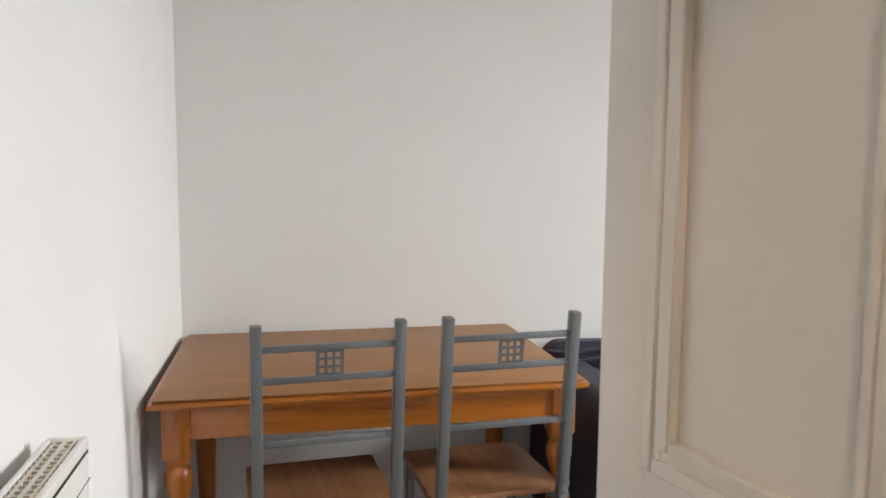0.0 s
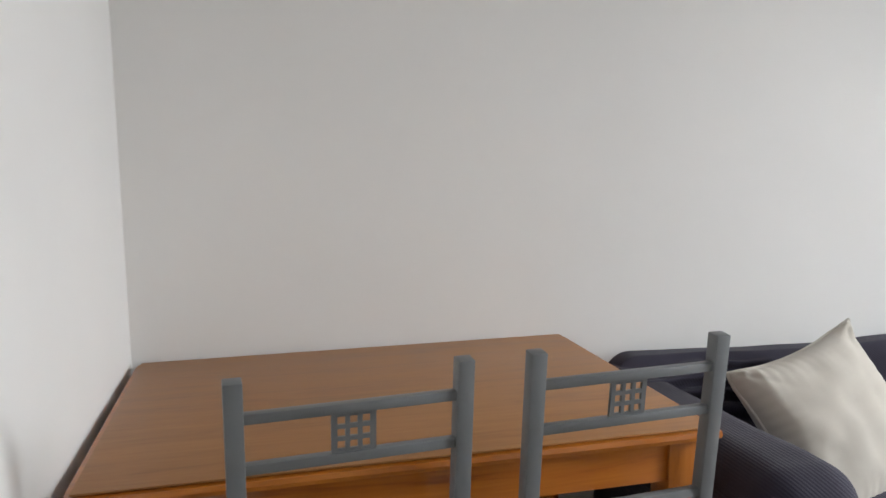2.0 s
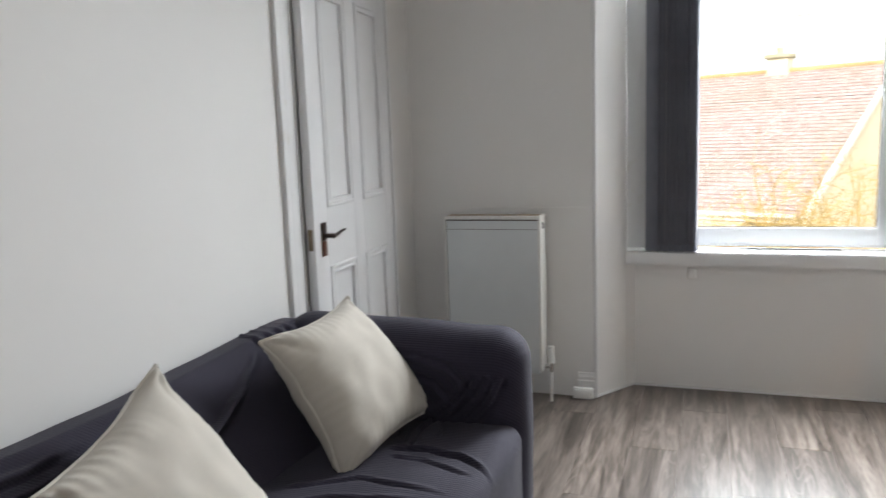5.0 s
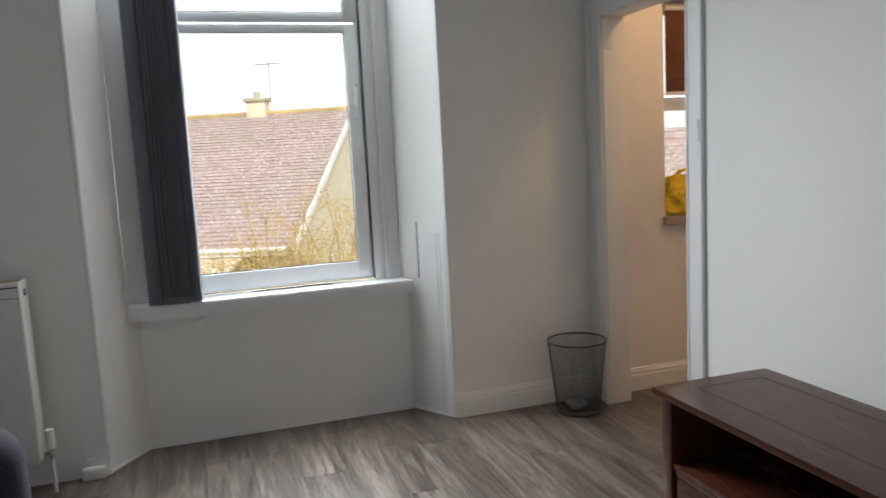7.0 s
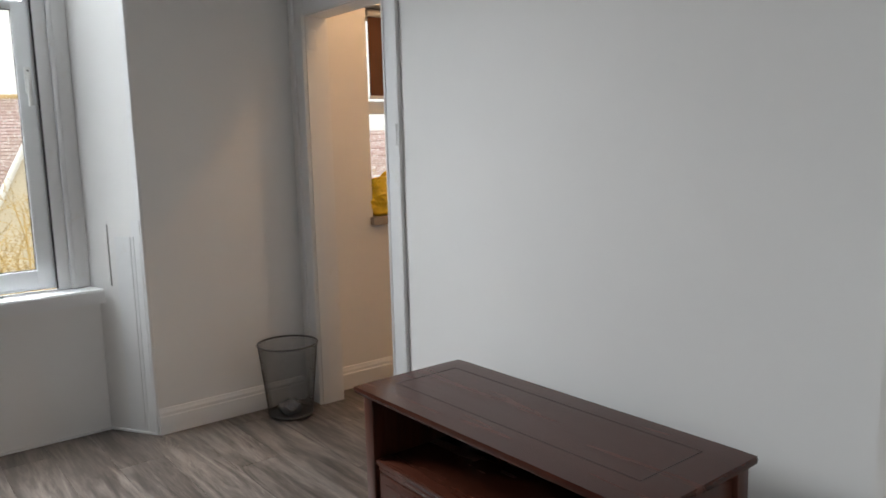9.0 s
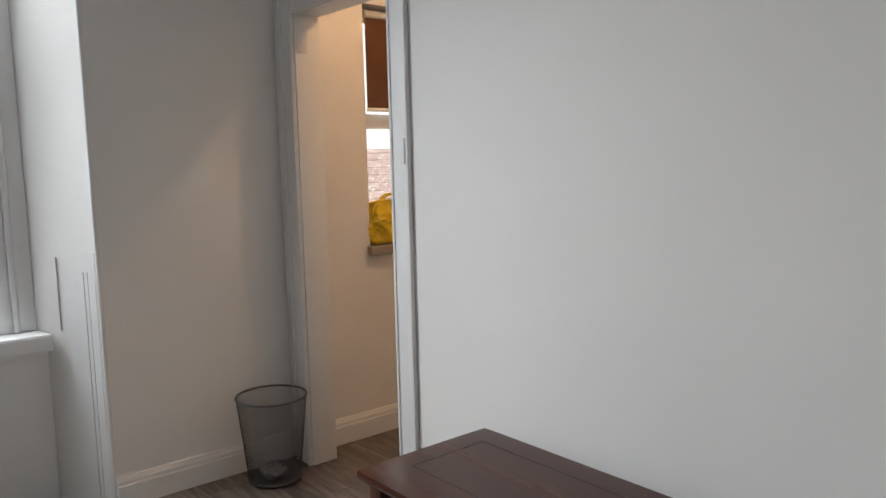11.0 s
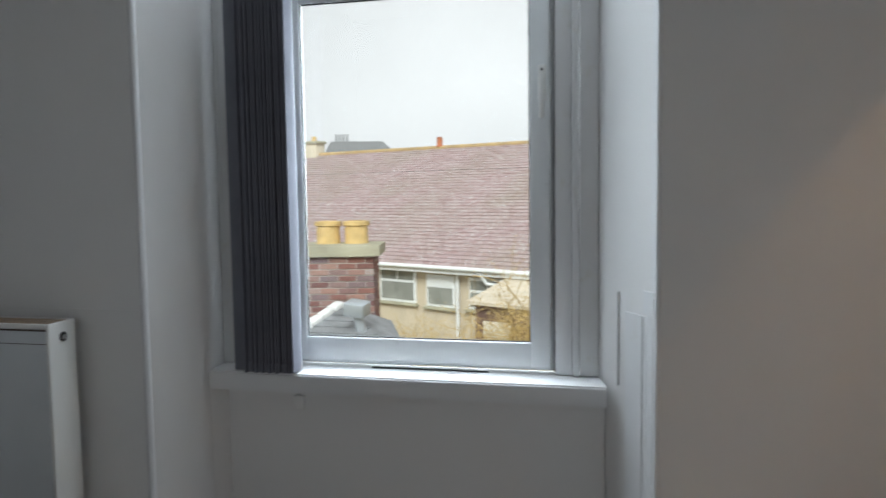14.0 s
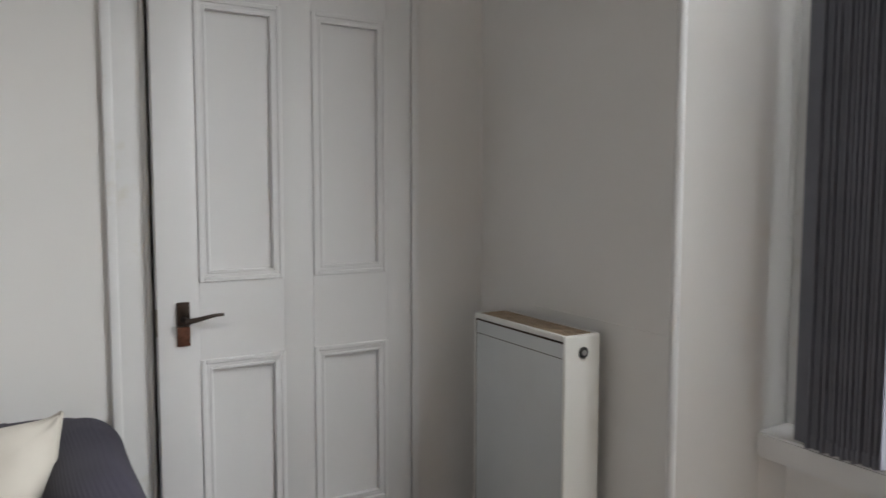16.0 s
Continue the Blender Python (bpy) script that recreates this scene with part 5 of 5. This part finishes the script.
for s1, s0, zt, zb, split in ((15.80, 14.36, -1.02, -2.05, 1), (13.95, 12.90, -1.15, -2.08, 0), (12.42, 11.10, -1.15, -2.05, 1), (21.5, 19.6, -1.02, -2.1, 1)):
    x0, x1 = s0 - S0, s1 - S0
    w = part("window", frame_box := box((x0, 0.30, zb), (x1, 0.36, zt), 0.01), FASCIA, house, "white framed window")
    fw = 0.08
    if split:
        part("pane", box((x0 + fw, 0.285, zb + fw), (x1 - fw, 0.302, zt - 0.42)), SKYPANE, w)
        part("pane", box((x0 + fw, 0.285, zt - 0.34), ((x0 + x1) / 2 - 0.03, 0.302, zt - fw)), SKYPANE, w)
        part("pane", box(((x0 + x1) / 2 + 0.03, 0.285, zt - 0.34), (x1 - fw, 0.302, zt - fw)), SKYPANE, w)
    else:
        part("pane", box((x0 + fw, 0.285, zb + fw), (x1 - fw, 0.302, zt - 0.36)), SKYPANE, w)
        part("pane", box((x0 + fw, 0.285, zt - 0.32), (x1 - fw, 0.302, zt - fw)), FASCIA, w, "drawn white blind")
    part("sill", box((x0 - 0.08, 0.22, zb - 0.09), (x1 + 0.08, 0.36, zb - 0.001), 0.01), STONE, w)
xd = 12.75 - S0
part("downpipe", add_tube(bmesh.new(), (xd, 0.24, GZ), (xd, 0.24, EZ - 0.06), 0.05, seg=10), FASCIA, house, "white downpipe")
xd2 = 11.3 - S0
bm = add_tube(bmesh.new(), (xd2 + 0.5, -0.08, EZ - 0.06), (xd2 + 0.35, 0.10, EZ - 0.42), 0.05, seg=10)
add_tube(bm, (xd2 + 0.35, 0.10, EZ - 0.42), (xd2 - 0.2, 0.2, EZ - 0.46), 0.05, seg=10)
add_tube(bm, (xd2 - 0.2, 0.2, EZ - 0.46), (xd2 - 0.2, 0.24, EZ - 0.9), 0.05, seg=10)
part("swan_neck", bm, FASCIA, house)
# roof vent and chimneys
xv = 11.2 - S0
part("roof_vent", box((xv - 0.08, ln * 0.44, 0.0), (xv + 0.08, ln * 0.54, 0.12), 0.01), SLATE, house, "grey roof vent", m=rm)


def ridge_stack(s, w, h, pots, potm):
    x = s - S0
    st = part("chimney", box((x - w / 2, RUN - 0.28, RZ - 0.5), (x + w / 2, RUN + 0.28, RZ + h), 0.01), CREAMCAST, house)
    part("cope", box((x - w / 2 - 0.07, RUN - 0.35, RZ + h), (x + w / 2 + 0.07, RUN + 0.35, RZ + h + 0.13), 0.02), STONE, st)
    for k in range(pots):
        px = x + (k - (pots - 1) / 2) * 0.30
        bm = lathe([(0.13, 0), (0.11, 0.12), (0.12, 0.22), (0.09, 0.22)], 16)
        bmesh.ops.translate(bm, vec=(px, RUN, RZ + h + 0.125), verts=bm.verts)
        part("chimney_pot", bm, potm, st)
    return x


xc = ridge_stack(10.0, 0.66, 0.42, 1, STONE)
ridge_stack(26.3, 0.8, 0.50, 1, POT)
xp = 18.9 - S0
bm = lathe([(0.16, 0), (0.12, 0.1), (0.11, 0.36), (0.13, 0.40), (0.10, 0.40)], 16)
bmesh.ops.translate(bm, vec=(xp, RUN, RZ + 0.04), verts=bm.verts)
part("chimney_pot", bm, TERRA, house, "terracotta ridge pot")
bm = add_tube(bmesh.new(), (xc - 0.5, RUN, RZ), (xc - 0.5, RUN, RZ + 1.75), 0.018, seg=6)
add_tube(bm, (xc - 0.95, RUN, RZ + 1.7), (xc + 0.0, RUN, RZ + 1.7), 0.013, seg=6)
for k in range(7):
    add_tube(bm, (xc - 0.92 + k * 0.14, RUN - 0.15, RZ + 1.7), (xc - 0.92 + k * 0.14, RUN + 0.15, RZ + 1.7), 0.008, seg=5)
part("aerial", bm, SLATE, house, "thin rooftop television aerial")
# lean-to porch
porch = thing("porch", "brown lean-to porch with a pale roof", "porch", hm.copy())
x0, x1 = 8.0 - S0, 11.0 - S0
BROWNWOOD = plain("brown_boarding", (0.14, 0.08, 0.06), 0.8, 0.0, 0.25, 4)
PALEROOF = plain("pale_porch_roof", (0.58, 0.50, 0.38), 0.8, 0.0, 0.12, 2)
part("wall", box((x0 + 0.1, -1.5, GZ), (x1 - 0.1, 0.34, -1.5)), BROWNWOOD, porch)
part("roof", prism([(-1.75, -1.53), (0.34, -1.08), (0.34, -1.00), (-1.75, -1.45)], x0, x1, 0), PALEROOF, porch)
part("door", box((x1 - 1.15, -1.53, GZ), (x1 - 0.35, -1.501, -1.95), 0.01), CREAMCAST, porch)

# tiled house seen through the kitchen window
side = thing("side_house", "plain house with a red-brown tiled roof", "house", pose(18.0, -12.0, 0, 0, 0, -126.9))
part("wall", prism([(0.3, GZ), (0.3, -1.2), (4.5, 1.7), (8.7, -1.2), (8.7, GZ)], -7, 7, 0), ROUGHCAST, side)
for tilt, y0 in ((34.6, 0.0), (-34.6, 9.0)):
    run = 5.48
    bm = bmesh.new()
    for k in range(26):
        f0, f1 = run * k / 26, run * (k + 1) / 26
        sg = 1 if tilt > 0 else -1
        add_box(bm, (-7.2, min(sg * f0, sg * f1), 0.0), (7.2, max(sg * f0, sg * f1), 0.03 + 0.012 * (k % 2)))
    part("roof", bm, TILES, side, soft=0, m=pose(0, y0, -1.36, tilt))

# grey-roofed building further off
far = thing("far_building", "distant building with grey slate roof and chimney pots", "house")
c = EYE0 + Vector((math.cos(radians(18.4)), math.sin(radians(18.4)), 0)) * 60
fm = Matrix.Translation((c.x, c.y, 0)) @ Matrix.Rotation(radians(18.4), 4, 'Z')
far.matrix_basis = fm
part("wall", box((-3, -3.1, GZ), (3, 3.1, 3.2)), ROUGHCAST, far)
part("roof", prism([(-3.6, 3.2), (3.3, 3.2), (2.2, 5.0), (-1.6, 5.0)], -3, 3, 0), SLATE, far)
st = part("chimney", box((-0.5, 0.9, 4.4), (0.5, 2.1, 5.12), 0.02), STONE, far)
for k in range(4):
    part("chimney_pot", add_tube(bmesh.new(), (0, 1.08 + 0.28 * k, 5.12), (0, 1.08 + 0.28 * k, 5.75), 0.09, 0.075, 10), SLATE, st)

# near brick chimney on an outbuilding
shed = thing("outbuilding", "low outbuilding with a grey slate roof", "outbuilding")
AZ = radians(21.3)
c = Vector((2.27, 0.53, 1.3)) + Vector((math.cos(AZ), math.sin(AZ), 0)) * 9.7
sm = Matrix.Translation((c.x, c.y, 0)) @ Matrix.Rotation(radians(-8), 4, 'Z')
shed.matrix_basis = sm
APEX = Vector((10.75, 3.78, -0.06))
corners = [Vector(p) for p in ((9.5, 4.24, -0.46), (9.5, 2.55, -0.47), (11.25, 3.30, -0.34), (11.25, 4.45, -0.42))]
inv = sm.inverted()
bm = bmesh.new()
lo = [bm.verts.new(inv @ Vector((p.x * 0.96 + 0.43, p.y * 0.96 + 0.15, GZ))) for p in corners]
hi = [bm.verts.new(inv @ Vector((p.x * 0.96 + 0.43, p.y * 0.96 + 0.15, p.z - 0.04))) for p in corners]
for a in range(4):
    b = (a + 1) % 4
    bm.faces.new((lo[b], lo[a], hi[a], hi[b]))
bm.faces.new(hi)
part("wall", bm, ROUGHCAST, shed)
# slate courses on the near hip, plain slopes behind
bm = bmesh.new()
for a in range(4):
    p, q = corners[a], corners[(a + 1) % 4]
    nrm = (APEX - p).cross(q - p).normalized()
    nrm = nrm if nrm.z > 0 else -nrm
    for k in range(9):
        f0, f1 = k / 9, (k + 1) / 9
        ring = [p.lerp(APEX, f0) + nrm * 0.014, q.lerp(APEX, f0) + nrm * 0.014, q.lerp(APEX, f1), p.lerp(APEX, f1)]
        base = [p.lerp(APEX, f0) - nrm * 0.01, q.lerp(APEX, f0) - nrm * 0.01]
        vs = [bm.verts.new(inv @ v) for v in ring + base]
        bm.faces.new(vs[:4])
        bm.faces.new((vs[4], vs[5], vs[1], vs[0]))
bmesh.ops.recalc_face_normals(bm, faces=bm.faces)
part("roof", bm, SLATE, shed, soft=0)
SLURRY = paint("white_mortar_fillet", (0.74, 0.73, 0.70), 0.9, 0.7, 0.15)
for k in range(7):
    p, q = corners[0].lerp(APEX, k / 7), corners[0].lerp(APEX, (k + 0.93) / 7)
    part("hip_stone", add_bar(bmesh.new(), inv @ (p + Vector((0, 0, 0.02))), inv @ (q + Vector((0, 0, 0.02))), 0.15 - 0.008 * (k % 3), 0.07, 0.02, (0, 0, 1)), SLURRY, shed, "whitened hip stone")
VENT = plain("galvanised_cowl", (0.50, 0.53, 0.56), 0.4, 0.5, 0.1)
cw = thing("flue_cowl", "grey metal flue cowl on the outbuilding roof", "flue", pose(10.15, 3.37, -0.245, 6, -8, -8))
bm = box((-0.11, -0.12, 0.17), (0.11, 0.13, 0.33), 0.02)
part("cowl", bm, VENT, cw)
part("flue_pipe", add_tube(bmesh.new(), (0, -0.08, -0.12), (0, 0.0, 0.21), 0.06, seg=12), VENT, cw)

stack = thing("brick_chimney", "old red brick chimney with two buff clay pots", "chimney", Matrix.Translation((c.x, c.y, 0)) @ Matrix.Rotation(radians(12), 4, 'Z'))
SWX, SWY = 0.62, 1.06
ZB, ZT = -1.45, 0.50
part("core", box((-SWX / 2 + 0.012, -SWY / 2 + 0.012, ZB), (SWX / 2 - 0.012, SWY / 2 - 0.012, ZT)), MORTAR, stack)
part("cope", rounded((-SWX / 2 - 0.08, -SWY / 2 - 0.09, ZT), (SWX / 2 + 0.08, SWY / 2 + 0.09, ZT + 0.15), 0.025, 0.08), STONE, stack)
for yy in (-0.28, 0.085):
    bm = lathe([(0.155, 0), (0.150, 0.05), (0.148, 0.225), (0.172, 0.235), (0.172, 0.285), (0.13, 0.29), (0.12, 0.18)], 28)
    bmesh.ops.translate(bm, vec=(0, yy, ZT + 0.149), verts=bm.verts)
    part("chimney_pot", bm, POT, stack, "buff clay chimney pot")
bh, bl, gap = 0.078, 0.232, 0.012
brick_y = mesh_of("brick", box((0, 0, 0), (0.10, bl - gap, bh - gap), 0.004, 1), BRICK)
brick_x = mesh_of("brick", box((0, 0, 0), (bl - gap, 0.10, bh - gap), 0.004, 1), BRICK)
random.seed(21)
for r in range(int((ZT - ZB) / bh)):
    z = ZB + r * bh
    off = 0 if r % 2 else -bl / 2
    y = -SWY / 2 + off
    while y < SWY / 2 - 0.02:
        a, b = max(y, -SWY / 2), min(y + bl - gap, SWY / 2)
        if b - a > 0.04:
            ob = new("brick", brick_y)
            ob.parent = stack
            ob.location = (-SWX / 2 + random.uniform(-0.004, 0.002), a, z)
            ob.scale = (1, (b - a) / (bl - gap), 1)
        y += bl
    x = -SWX / 2 + 0.11 + (0 if r % 2 else 0.0)
    while x < SWX / 2 - 0.02:
        b = min(x + bl - gap, SWX / 2)
        if b - x > 0.04:
            ob = new("brick", brick_x)
            ob.parent = stack
            ob.location = (x, -SWY / 2 + random.uniform(-0.004, 0.002), z)
            ob.scale = ((b - x) / (bl - gap), 1, 1)
        x += bl


def shrub(az, dist, width, height, count, seed, label):
    """A bare golden shrub: arching stems that fork into fine twigs with small buds."""
    rnd = random.Random(seed)
    c = EYE0 + Vector((math.cos(radians(az)), math.sin(radians(az)), 0)) * dist
    t = thing("shrub", label, "shrub", Matrix.Translation((c.x, c.y, GZ)))
    stems, buds = [], bmesh.new()
    bv, bf = [], []

    def grow(p, d, length, steps, spread):
        path = [p.copy()]
        for _ in range(steps):
            d = (d + Vector((rnd.gauss(0, spread), rnd.gauss(0, spread), rnd.gauss(0.02, spread)))).normalized()
            p = p + d * length / steps
            path.append(p.copy())
        return path
    fine = []
    for i in range(count):
        base = Vector((rnd.gauss(0, width * 0.22), rnd.gauss(0, width * 0.22), 0))
        d = Vector((base.x * 0.5 + rnd.gauss(0, 0.25), base.y * 0.5 + rnd.gauss(0, 0.25), 1.3)).normalized()
        main = grow(base, d, height * rnd.uniform(0.65, 1.0), 6, 0.14)
        stems.append((main, False))
        for k in range(2, 7):
            for _ in range(4):
                dd = Vector((rnd.gauss(0, 1), rnd.gauss(0, 1), 0.7)).normalized()
                tw = grow(main[k], dd, rnd.uniform(0.35, 0.9), 3, 0.2)
                fine.append((tw, False))
                for q in tw[1:]:
                    for _ in range(3):
                        o = q + Vector((rnd.gauss(0, 0.09), rnd.gauss(0, 0.09), rnd.gauss(0, 0.09)))
                        s = rnd.uniform(0.012, 0.028)
                        u = Vector((rnd.gauss(0, 1), rnd.gauss(0, 1), rnd.gauss(0, 1))).normalized()
                        w = u.orthogonal().normalized()
                        n0 = len(bv)
                        bv.extend([tuple(o - u * s), tuple(o + w * s * 0.5), tuple(o + u * s), tuple(o - w * s * 0.5)])
                        bf.append((n0, n0 + 1, n0 + 2, n0 + 3))
    buds.free()
    part("stems", tube_net(stems, 0.014, 4), TWIG, t, soft=0)
    part("twigs", tube_net(fine, 0.006, 3), TWIG, t, soft=0)
    me = bpy.data.meshes.new("leaves")
    me.from_pydata(bv, [], bf)
    me.materials.append(TWIG)
    ob = new("leaves", me)
    ob.parent = t
    return t


shrub(-5.6, 13.5, 2.6, 4.0, 70, 5, "golden bare-twigged shrub before the neighbour's gable")
shrub(-1.5, 14.0, 2.2, 3.1, 40, 6, "golden bare-twigged shrub before the neighbour's gable")
shrub(5.0, 13.5, 2.4, 2.55, 50, 7, "low golden winter shrub by the porch")
shrub(14.0, 14.2, 2.4, 2.1, 40, 8, "thin golden winter shrub before the house wall")
